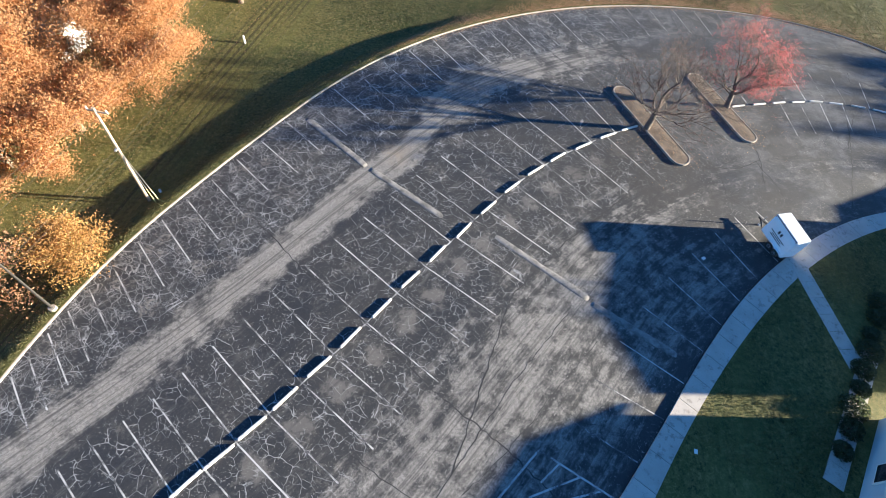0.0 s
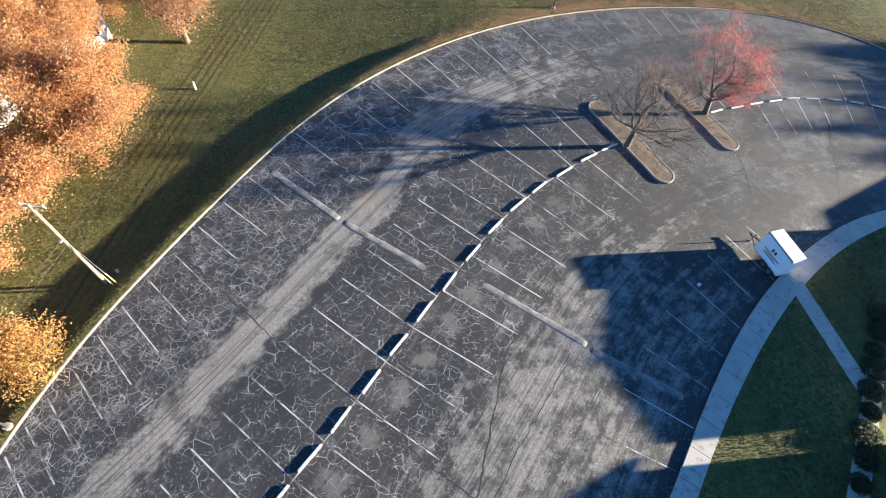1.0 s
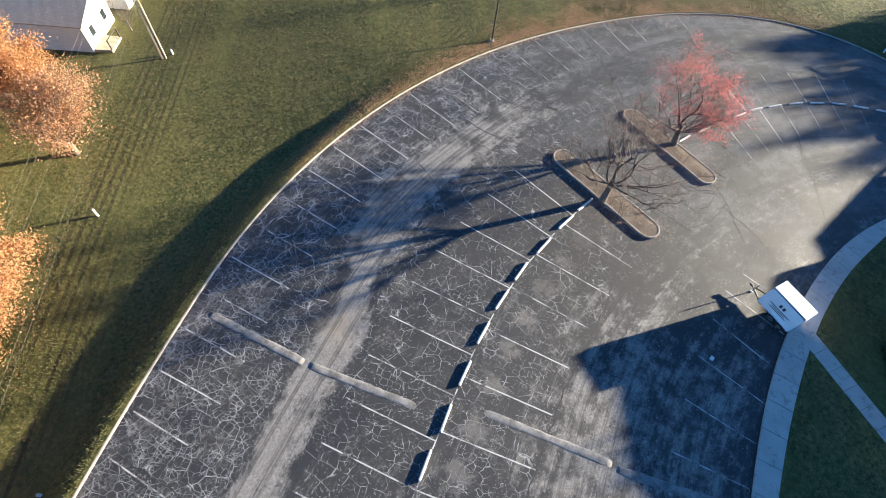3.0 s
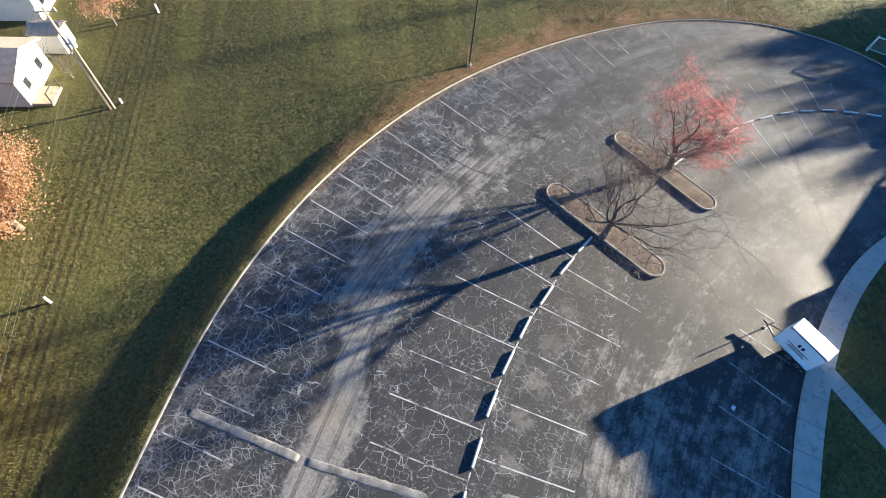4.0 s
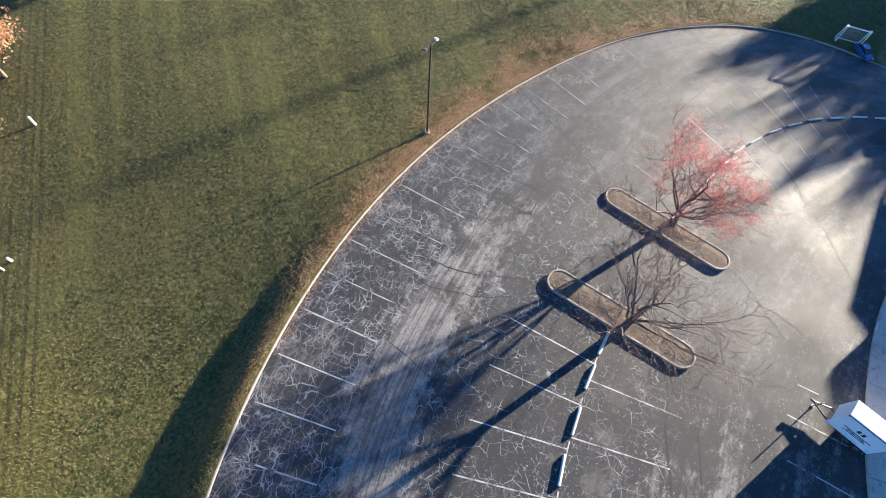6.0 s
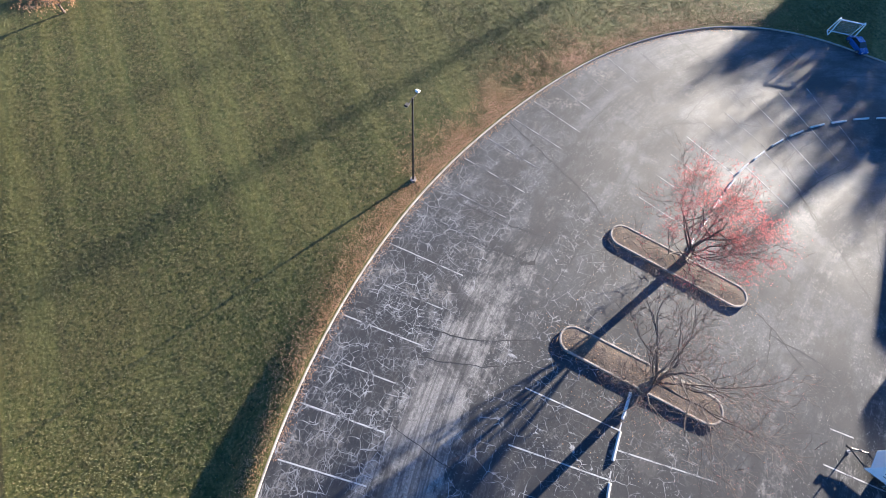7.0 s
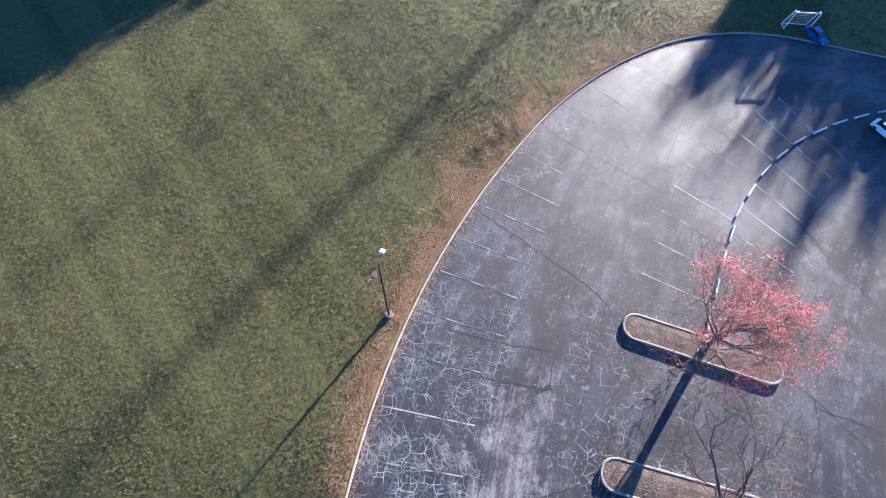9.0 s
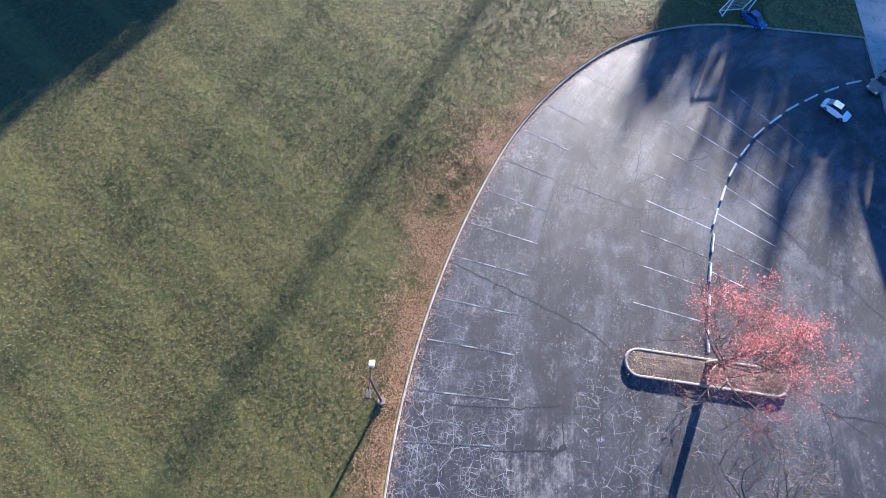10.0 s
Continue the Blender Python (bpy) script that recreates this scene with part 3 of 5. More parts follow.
def crack(points, width=0.05, name="crack"):
    """A wandering tar-dark crack through plan points."""
    rng = random.Random(len(points) * 7 + int(points[0][0] * 10))
    pts = [P(*p) for p in points]
    path = []
    for a, b in zip(pts, pts[1:]):
        n = max(2, int((b - a).length / 0.35))
        for i in range(n):
            path.append(a.lerp(b, i / n) + Vector((rng.uniform(-0.07, 0.07), rng.uniform(-0.07, 0.07), 0)))
    path.append(pts[-1])
    verts, faces = [], []
    for i, p in enumerate(path):
        d = (path[min(i + 1, len(path) - 1)] - path[max(i - 1, 0)]).normalized()
        w = width * (0.95 if name == "pothole" else 0.95 if points[0][0] > 25 else 0.65) * rng.uniform(0.35, 1.0)
        for k in (-1, 1):
            q = p + Vector((-d.y, d.x, 0)) * w * k
            verts.append((q.x, q.y, lot_z(q.x, q.y) + 0.004))
    for i in range(len(path) - 1):
        faces.append((2 * i, 2 * i + 2, 2 * i + 3, 2 * i + 1))
    raw(name, verts, faces, CRACK, pavement)


crack([(-1.76, 31.36), (1.26, 28.17), (4.42, 24.59), (8.38, 21.00), (12.63, 16.46), (16.47, 13.20), (19.13, 10.39)], 0.07)
crack([(21.67, 54.67), (23.66, 50.78), (26.45, 46.98), (29.54, 44.34)], 0.07)
crack([(31.99, 34.90), (29.59, 33.05), (27.55, 30.90), (24.24, 28.31), (22.02, 26.53), (17.89, 22.58), (13.40, 12.17)], 0.06)
crack([(52.06, 40.92), (50.90, 38.59), (49.99, 36.56), (47.73, 32.46), (46.75, 30.74)], 0.06)
crack([(39.88, 58.81), (39.72, 54.19), (39.36, 48.99), (38.65, 47.35)], 0.06)
crack([(41.10, 37.64), (40.85, 35.55), (40.32, 33.65), (39.76, 31.92)], 0.05)
crack([(40.75, 35.45), (38.72, 34.51), (35.83, 34.30), (34.24, 34.55)], 0.05)
crack([(21.46, 21.39), (17.03, 16.68), (13.40, 12.17), (10.74, 9.18)], 0.05)
crack([(22.87, 19.42), (19.54, 16.23), (16.47, 13.20), (13.86, 11.19)], 0.04)
crack([(48.60, 49.90), (50.30, 49.04), (53.27, 46.57), (55.79, 43.71), (57.75, 41.30)], 0.05)
crack([(44.82, 45.24), (46.78, 46.87), (50.30, 49.04), (55.59, 49.78)], 0.04)
crack([(38.28, 46.69), (36.46, 45.48), (34.33, 45.15), (32.21, 44.73)], 0.04)
crack([(30.43, 44.11), (27.62, 44.17), (25.46, 45.73), (23.03, 48.63)], 0.04)
crack([(50.29, 44.76), (48.42, 48.50), (48.30, 53.35)], 0.04)
crack([(49.06, 31.74), (53.32, 34.63), (57.17, 35.56)], 0.04)
crack([(56.86, 38.30), (53.56, 39.15), (50.76, 39.54)], 0.04)
crack([(55.42, 36.45), (52.53, 37.18), (50.15, 36.82)], 0.04)
crack([(37.36, 30.23), (36.21, 31.31), (36.44, 33.06), (35.18, 34.18)], 0.04)
crack([(19.69, 15.81), (19.97, 15.18), (20.80, 14.58), (21.70, 14.41)], 0.035)
crack([(15.01, 17.70), (15.84, 17.40), (16.49, 17.62)], 0.035)
crack([(57.79, 55.78), (57.33, 51.50), (59.64, 50.16), (61.50, 49.77)], 0.04)
crack([(56.26, 48.48), (55.68, 46.99), (55.16, 45.18), (54.39, 43.92)], 0.05)
crack([(56.40, 47.19), (60.69, 45.11), (63.70, 43.57)], 0.05)
crack([(47.24, 47.52), (49.15, 47.75), (52.82, 47.64), (55.19, 47.52)], 0.045)
crack([(64.14, 47.71), (63.44, 45.55)], 0.05)
crack([(57.66, 41.20), (54.44, 41.74), (52.45, 41.63)], 0.045)
crack([(53.24, 41.94), (51.36, 39.35), (50.03, 37.25)], 0.05)
crack([(48.56, 54.11), (44.64, 53.67), (42.61, 52.37)], 0.035)
crack([(47.95, 50.00), (49.31, 49.25), (47.11, 47.74)], 0.035)
crack([(38.62, 46.58), (39.37, 46.59), (40.49, 45.19), (41.24, 43.49)], 0.04)
crack([(36.84, 46.03), (35.14, 47.00), (32.08, 46.24)], 0.035)
crack([(32.18, 54.97), (33.42, 51.59), (34.64, 49.18), (32.57, 48.31), (30.96, 51.93)], 0.04)
crack([(40.32, 35.25), (40.92, 33.50), (41.15, 31.83), (41.04, 30.89)], 0.05)
crack([(31.05, 31.88), (29.27, 30.24), (26.70, 27.86)], 0.045)
# worn-out holes in the top layer
crack([(51.23, 52.93), (50.64, 52.28), (50.26, 51.74)], 0.16, "pothole")
crack([(31.99, 48.96), (32.44, 48.63), (32.78, 48.31)], 0.17, "pothole")
crack([(39.34, 55.16), (39.78, 54.95)], 0.12, "pothole")
for s, a, b in ((12, 10.2, 14.0), (20, 9.6, 13.6), (27, -4, -9), (5, -3, -10), (33, 8, 12)):
    crack([(spine.at(s, a).x, spine.at(s, a).y), (spine.at((s + 1), b).x, spine.at((s + 1), b).y)], 0.04)


def sidewalk():
    """Concrete slabs between the two edges, with open joints, and the branch to the building."""
    holder = base("sidewalk", walk_out.at(20))
    tagged(holder, "pale concrete sidewalk slabs along the lawn", "sidewalk", kind="structure")
    inv = holder.matrix_basis.inverted()
    s = -16.0
    while s < 78.0:
        e = s + 1.9
        outline = []
        for t in (s + 0.015, (s + e) / 2, e - 0.015):
            outline.append(walk_out.at(t, -0.02))
        inner = [walk_in.at(min(max(walk_in.project(np.array([[q.x, q.y]]))[0][0], -20), 80)) for q in outline]
        bm = bmesh.new()
        prism(bm, [(inv @ q).to_2d() for q in outline][::1] + [(inv @ q).to_2d() for q in inner][::-1], -0.05, 0.145 + 0.008 * math.sin(s * 7))
        bmesh.ops.recalc_face_normals(bm, faces=bm.faces)
        part("slab", bm, WALKWAY, holder)
        s = e
    a, b = P(39.12, 24.9), P(39.45, 16.6)
    d = (b - a).normalized()
    left = Vector((-d.y, d.x, 0)) * 0.58
    n = int((b - a).length / 1.25)
    for i in range(n):
        p, q = a + d * (1.25 * i + 0.012), a + d * (1.25 * (i + 1) - 0.012)
        bm = bmesh.new()
        prism(bm, [(inv @ v).to_2d() for v in (p - left, q - left, q + left, p + left)], -0.05, 0.158)
        bmesh.ops.recalc_face_normals(bm, faces=bm.faces)
        part("slab", bm, WALKWAY, holder)
    # walk along the building
    a, b = P(34.2, 10.9), P(41.2, 18.7)
    d = (b - a).normalized()
    left = Vector((-d.y, d.x, 0)) * 0.55
    n = int((b - a).length / 1.25)
    for i in range(n):
        p, q = a + d * (1.25 * i + 0.012), a + d * (1.25 * (i + 1) - 0.012)
        bm = bmesh.new()
        prism(bm, [(inv @ v).to_2d() for v in (p - left, q - left, q + left, p + left)], -0.05, 0.165)
        bmesh.ops.recalc_face_normals(bm, faces=bm.faces)
        part("slab", bm, WALKWAY, holder)


sidewalk()


def inner_lawn():
    ss = np.arange(-18.0, 74.0, 1.2)
    cols = 14
    verts, faces = [], []
    for k, s in enumerate(ss):
        a = walk_in.at(s, 0.02)
        b = P(30, -16).lerp(P(62, 2), k / (len(ss) - 1))
        for j in range(cols):
            q = a.lerp(b, j / (cols - 1))
            verts.append((q.x, q.y, 0.125 + (0.05 * noise.noise(Vector((q.x * 0.2, q.y * 0.2, 5))) if j else 0)))
    for i in range(len(ss) - 1):
        for j in range(cols - 1):
            faces.append((i * cols + j, i * cols + j + 1, (i + 1) * cols + j + 1, (i + 1) * cols + j))
    return tagged(raw("lawn", verts, [f[::-1] for f in faces], GRASS, smooth=True), "shaded green lawn between the sidewalk and the building", "lawn", kind="structure")


inner_lawn()


# ---- wheel stops ----
def wheel_stop():
    """A precast concrete wheel stop on two steel pins."""
    ob = base("wheel_stop", (0, 0, 0))
    bm = bmesh.new()
    prof = [(-0.085, 0.0), (-0.085, 0.05), (-0.06, 0.125), (-0.04, 0.14), (0.04, 0.14), (0.06, 0.125), (0.085, 0.05), (0.085, 0.0)]
    rings = []
    for x, k in ((-0.83, 0.8), (-0.79, 1.0), (-0.4, 1.0), (0.0, 1.0), (0.4, 1.0), (0.79, 1.0), (0.83, 0.8)):
        rings.append([bm.verts.new((x, y * k, z * (0.9 if k < 1 else 1))) for y, z in prof])
    for r, q in zip(rings, rings[1:]):
        for j in range(len(prof) - 1):
            bm.faces.new((r[j], q[j], q[j + 1], r[j + 1]))
        bm.faces.new((r[-1], q[-1], q[0], r[0]))
    bm.faces.new(rings[0])
    bm.faces.new(rings[-1][::-1])
    bmesh.ops.recalc_face_normals(bm, faces=bm.faces)
    part("body", bm, STOP, ob)
    for x in (-0.52, 0.52):
        part("pin", rodded((x, 0, 0.12), (x, 0, 0.155), 0.016, sides=6), DARK_STEEL, ob, "rusty steel pin")
    return tagged(ob, "weathered white concrete wheel stop between two stalls", "wheel stop", "wheel stops along the middle row")


first_stop = wheel_stop()
rng = random.Random(4)
stop_s = [39.23, 36.88, 34.09, 31.32, 28.74, 26.05, 23.2, 20.36, 17.65, 14.97, 12.27, 9.65, 7.25, 4.86, 2.75, 0.8, -0.95, -2.5, -4.1]
stop_s += [51.3, 53.6, 55.8, 57.9, 59.9, 61.9, 64.1, 66.2, 68.3, 70.3, 72.3, 74.3, 76.4, 78.6, 80.8]
for i, s in enumerate(stop_s):
    q = spine.at(s, rng.uniform(-0.06, 0.06))
    m = pose(q.x, q.y, lot_z(q.x, q.y) - 0.002, 0, 0, math.degrees(spine.heading(s)) + rng.uniform(-2.5, 2.5))
    if s > 45:                          # a shorter kind past the islands
        m = m @ Matrix.Diagonal((0.8, 0.85, 0.85, 1))
    if i == 0:
        first_stop.matrix_basis = m
    else:
        copy_thing(first_stop, m)


# ---- speed bumps ----
def speed_bump(a, b):
    a, b = P(*a), P(*b)
    d = b - a
    ob = base("speed_bump", (a + b) / 2, math.degrees(math.atan2(d.y, d.x)))
    n = 24
    bm = bmesh.new()
    rings = []
    rr = random.Random(int(a.x * 100))
    for i in range(n + 1):
        x = (i / n - 0.5) * d.length
        k = min(1.0, min(i, n - i) / 2.2 + 0.12)
        w = 0.25 * (0.75 + 0.25 * k) * rr.uniform(0.86, 1.12)
        rings.append([bm.verts.new((x, w * math.cos(t), 0.032 * k * math.sin(t) - 0.004)) for t in (math.pi * j / 8 for j in range(9))])
    for r, q in zip(rings, rings[1:]):
        for j in range(8):
            bm.faces.new((r[j], r[j + 1], q[j + 1], q[j]))
    bm.faces.new(rings[0][::-1])
    bm.faces.new(rings[-1])
    bmesh.ops.recalc_face_normals(bm, faces=bm.faces)
    part("hump", bm, HUMP, ob, smooth=True)
    return tagged(ob, "worn grey asphalt speed bump across the driving aisle", "speed bump", "speed bumps")


speed_bump((3.47, 38.16), (8.29, 33.32))
speed_bump((8.52, 33.06), (13.92, 28.58))
speed_bump((17.1, 27.38), (22.95, 22.3))
speed_bump((23.05, 21.99), (27.74, 18.4))


# ---- planted islands ----
def island(a, b, half):
    """A long island with round ends: a raised kerb and a bed of bare soil."""
    a, b = P(*a), P(*b)
    d = b - a
    ob = base("planting_island", (a + b) / 2, math.degrees(math.atan2(d.y, d.x)))
    run = d.length / 2 - half
    def outline(r):
        pts = []
        for side in (1, -1):
            for k in range(11):
                t = -math.pi / 2 + math.pi * k / 10
                pts.append(Vector((side * (run + r * math.cos(t)), side * r * math.sin(t), 0)))
        return pts
    prof = [(-0.07, -0.05), (-0.065, 0.13), (-0.04, 0.15), (0.04, 0.15), (0.065, 0.13), (0.07, -0.05)]
    part("kerb_ring", sweep(outline(half - 0.09), prof, closed=True), KERB, ob, "pale concrete kerb ring")
    bm = bmesh.new()
    edge = [bm.verts.new((q.x, q.y, 0.125)) for q in outline(half - 0.15)]
    ridge = [bm.verts.new((q.x * 0.86, q.y * 0.45, 0.14 + 0.02 * noise.noise(Vector((q.x, q.y, 2))))) for q in outline(half - 0.15)]
    n = len(edge)
    for i in range(n):
        j = (i + 1) % n
        bm.faces.new((edge[i], edge[j], ridge[j], ridge[i]))
    bm.faces.new(ridge)
    bmesh.ops.recalc_face_normals(bm, faces=bm.faces)
    part("soil_bed", bm, SOIL, ob, "bare brown soil with fallen leaves")
    return tagged(ob, "long kerbed planting island of bare soil in the car park", "island", "planting islands")


ISLES = (((30.46, 44.11), (33.87, 34.52), 0.92), ((38.5, 46.67), (41.1, 37.5), 0.86))
for i in ISLES:
    island(*i)


# ---- trees ----
def grow(rng, start, way, length, radius, level, top, tubes, tips, lean=0.18, splits=(3, 4, 3, 3)):
    """One limb and, from it, its side limbs. Adds (points, radii) to tubes and leaf places to tips."""
    n = 5 if level < 2 else 4
    p, d = start.copy(), way.normalized()
    pts, rad = [p.copy()], [radius]
    for i in range(n):
        d = (d + Vector((rng.gauss(0, lean), rng.gauss(0, lean), rng.gauss(0.05, lean * 0.6)))).normalized()
        p = p + d * length / n
        pts.append(p.copy())
        rad.append(radius * (1 - 0.62 * (i + 1) / n))
    tubes.append((pts, rad, level))
    if level >= top:
        for q in pts[1:]:
            tips.append((q, d))
        return
    for k in range(splits[min(level, len(splits) - 1)]):
        f = rng.uniform(0.35, 1.0) if level else rng.uniform(0.55, 1.0)
        i = min(n - 1, int(f * n))
        q = pts[i].lerp(pts[i + 1], f * n - i)
        side = Vector((rng.gauss(0, 1), rng.gauss(0, 1), rng.gauss(0.15, 0.5))).normalized()
        w = (d * rng.uniform(0.45, 0.9) + side * rng.uniform(0.6, 1.0)).normalized()
        grow(rng, q, w, length * rng.uniform(0.55, 0.8), max(0.011, rad[i] * rng.uniform(0.5, 0.7)), level + 1, top, tubes, tips, lean, splits)
    grow(rng, pts[-1], d, length * 0.7, rad[-1], level + 1, top, tubes, tips, lean, splits)


def wood(tubes, name, material, parent):
    verts, faces = [], []
    for pts, rad, level in tubes:
        sides = (9, 6, 5, 4, 3, 3)[min(level, 5)]
        first = len(verts)
        for i, p in enumerate(pts):
            d = pts[min(i + 1, len(pts) - 1)] - pts[max(i - 1, 0)]
            m = d.to_track_quat("Z", "Y").to_matrix()
            for k in range(sides):
                t = 2 * math.pi * k / sides
                verts.append(p + m @ Vector((math.cos(t) * rad[i], math.sin(t) * rad[i], 0)))
        for i in range(len(pts) - 1):
            for k in range(sides):
                j = (k + 1) % sides
                faces.append((first + i * sides + k, first + i * sides + j, first + (i + 1) * sides + j, first + (i + 1) * sides + k))
    return raw(name, verts, faces, material, parent, smooth=True)


def leaf_cloud(rng, places, size, name, material, parent):
    """Single leaves, each a bent four-cornered blade."""
    verts, faces = [], []
    for q in places:
        a = Vector((rng.gauss(0, 1), rng.gauss(0, 1), rng.gauss(0, 0.7))).normalized()
        b = a.orthogonal().normalized()
        b.rotate(Matrix.Rotation(rng.uniform(0, 6.28), 3, a))
        c = a.cross(b)
        s = size * rng.uniform(0.6, 1.3)
        i = len(verts)
        verts += [q - b * s * 0.5, q + c * s * 0.32 + a * s * 0.1, q + b * s * 0.5, q - c * s * 0.32 + a * s * 0.1]
        faces += [(i, i + 1, i + 2), (i, i + 2, i + 3)]
    return raw(name, verts, faces, material, parent)


def tree(at, seed, height, girth, leaves, leaf, material, label, bark=BARK, spread=1.0, top=4, fork=0.22, size=0.14, scatter=0.25, keep=None, way=(0, 0, 1), category="tree", limbs=5, stout=1.0):
    rng = random.Random(seed)
    ob = base("tree", at)
    tubes, tips = [], []
    d = Vector(way).normalized()
    base_pts = [Vector((0, 0, -0.15)), Vector((0, 0, 0.05)), d * height * fork * 0.5, d * height * fork]
    tubes.append((base_pts, [girth * 1.5, girth * 1.12, girth * 0.95, girth * 0.85], 0))
    for k in range(limbs):
        t = 2 * math.pi * (k + rng.uniform(-0.3, 0.3)) / limbs
        up = rng.uniform(0.5, 1.1)
        w = Vector((math.cos(t) * spread, math.sin(t) * spread, up))
        grow(rng, base_pts[-1] - Vector((0, 0, rng.uniform(0, height * 0.08))), w, height * rng.uniform(0.3, 0.42), girth * stout * rng.uniform(0.38, 0.55), 1, top, tubes, tips)
    grow(rng, base_pts[-1], d, height * 0.36, girth * 0.6, 1, top, tubes, tips)
    wood(tubes, "trunk", bark, ob)
    if keep:
        tips = [q for q in tips if keep(q[0])]
    places = []
    if tips and leaves:
        for k in range(leaves):
            q, w = tips[rng.randrange(len(tips))]
            places.append(q + Vector((rng.gauss(0, scatter), rng.gauss(0, scatter), rng.gauss(0, scatter * 0.8))))
        leaf_cloud(rng, places, size, "crown", material, ob)
    return tagged(ob, label, category)


T1, T2 = P(31.67, 38.66, 0.13), P(40.3, 42.0, 0.13)
tree(T1, 11, 7.8, 0.24, 1500, True, GLINTED, "nearly bare tree with a few red leaves in a planting island", spread=1.1, top=5, fork=0.25, size=0.055, scatter=0.12, limbs=6, stout=1.0)
tree(T2, 27, 7.4, 0.24, 8500, True, RED, "half-bare tree with red autumn leaves in a planting island", spread=1.35, top=5, fork=0.24, size=0.085, scatter=0.17,
     keep=lambda q: noise.noise(q * 0.8) > -0.06 and math.hypot(q.x, q.y) < 4.4 and (q.z > 2.8 or (q.x > 1.8 and q.z > 2.0)), limbs=7, stout=0.75, way=(-0.16, 0.08, 1))


def off_kerb(x, y):
    """Ground height at a place on the plan outside the kerb."""
    s, off = kerb_line.project(np.array([[x, y]]))
    return lawn_height(float(s[0]), float(off[0]))


def field(x, y):
    return P(x, y, off_kerb(x, y) - 0.03)


BIG = ((-16.01, 32.89, 31, 9.2, 6.2, ORANGE), (-9.77, 42.98, 32, 9.0, 5.6, ORANGE), (-17.84, 40.67, 33, 10.0, 6.0, ORANGE), (-14.33, 50.83, 34, 9.6, 5.8, ORANGE),
       (-4.42, 54.85, 35, 7.0, 5.0, RUST), (-12.71, 36.70, 39, 8.0, 5.0, ORANGE), (-8.81, 61.65, 36, 7.5, 5.5, ORANGE), (-19.31, 29.55, 37, 9.5, 6.0, ORANGE), (-13.14, 22.54, 38, 5.5, 3.4, RUST))
for x, y, seed, h, r, mt in BIG:
    tree(field(x, y), seed, h, 0.24, 58000 if mt is ORANGE else 12000, True, mt, "broad tree thick with orange autumn leaves beside the field" if mt is ORANGE else "tree with thinning russet autumn leaves", bark=BARK2,
         spread=0.95, top=3, fork=0.2, size=0.15, scatter=0.42, limbs=8)
tree(field(-9.1, 25.0), 41, 4.4, 0.12, 14000, True, GOLD, "small round tree with yellow and green leaves beside the kerb", bark=BARK2, spread=0.62, top=3, fork=0.1, size=0.13, scatter=0.36, limbs=7)
tree(field(7.15, 80.79), 42, 6.6, 0.14, 3500, True, RUST, "tree with thinning russet autumn leaves", bark=BARK2, spread=0.8, top=3, size=0.22, scatter=0.4)
tree(P(19.81, 88.98, 0), 47, 4.2, 0.09, 1500, True, RUST, "small pale tree with thin tan leaves beyond the field", bark=BARK, spread=0.9, top=3, size=0.14, scatter=0.3)
tree(field(3.94, 74.37), 43, 4.4, 0.09, 1300, True, RUST, "slender pale tree with a few tan leaves beside the house", bark=BARK, spread=0.7, top=3, size=0.16, scatter=0.25)
tree(field(-0.07, 68.88), 44, 3.6, 0.06, 0, True, GOLD, "bare slender sapling behind the white house", bark=BARK, spread=0.7, top=3)
# trees east and north of the lot, whose long shadows cross it
for x, y, seed, h in ((105, 41.6, 51, 10.2), (106, 45.0, 54, 9.9), (103, 48.0, 64, 8.3), (104, 35.2, 52, 10.2), (108, 32.4, 53, 10.4)):
    tree(P(x, y, 0), seed, h, 0.26, 11000, True, EVERGREEN, "tall narrow evergreen tree beyond the car park", bark=BARK2, spread=0.36, top=3, fork=0.12, size=0.34, scatter=0.45)
for x, y, seed, h in ((112, 87, 56, 15.0), (104, 91, 57, 15.0), (96, 94, 58, 14.0), (123, 92, 59, 15.0), (89, 91, 60, 12.0), (70, 93, 62, 11.0), (80, 94, 63, 10.5)):
    tree(P(x, y, 0), seed, h, 0.26, 14000, True, EVERGREEN, "tall dark evergreen tree beyond the field", bark=BARK2, spread=0.75, top=3, fork=0.15, size=0.6, scatter=0.9)
for x, y, seed, h in ((66.0, 18.0, 61, 8.2), (70.0, 20.2, 65, 8.0)):
    tree(P(x, y), seed, h, 0.24, 10000, True, EVERGREEN, "dark evergreen tree behind the hall", bark=BARK2, spread=0.42, top=3, fork=0.15, size=0.34, scatter=0.45)


# ---- lamp posts and utility poles ----
def lamp_post(at, height, turn):
    """A dark steel post with two flood heads on a bracket."""
    ob = base("lamp_post", at, turn)
    part("footing", rodded((0, 0, -0.1), (0, 0, 0.22), 0.22, 0.2, 14), KERB, ob, "round concrete footing")
    part("post", rodded((0, 0, 0.2), (0, 0, height), 0.075, 0.05, 10), DARK_STEEL, ob)
    bm = rodded((-0.55, 0, height), (0.55, 0, height), 0.03)
    rod(bm, (0, 0, height - 0.3), (0, 0, height + 0.08), 0.06)
    part("bracket", bm, DARK_STEEL, ob)
    for x, k in ((-0.6, -1), (0.6, 1)):
        bm = boxed((0.3, 0.22, 0.1), (x, 0, height + 0.1), bevel=0.03, tilt=38 if k > 0 else 12)
        head = part("lamp_head", bm, WHITE if k > 0 else DARK_STEEL, ob, "flood lamp head")
        part("lens", boxed((0.24, 0.17, 0.03), (x - (0.045 if k > 0 else 0.015), 0, height + 0.045), tilt=38 if k > 0 else 12), LENS, head)
    return tagged(ob, "dark steel lamp post with two flood heads beside the kerb", "lamp post", "lamp posts")


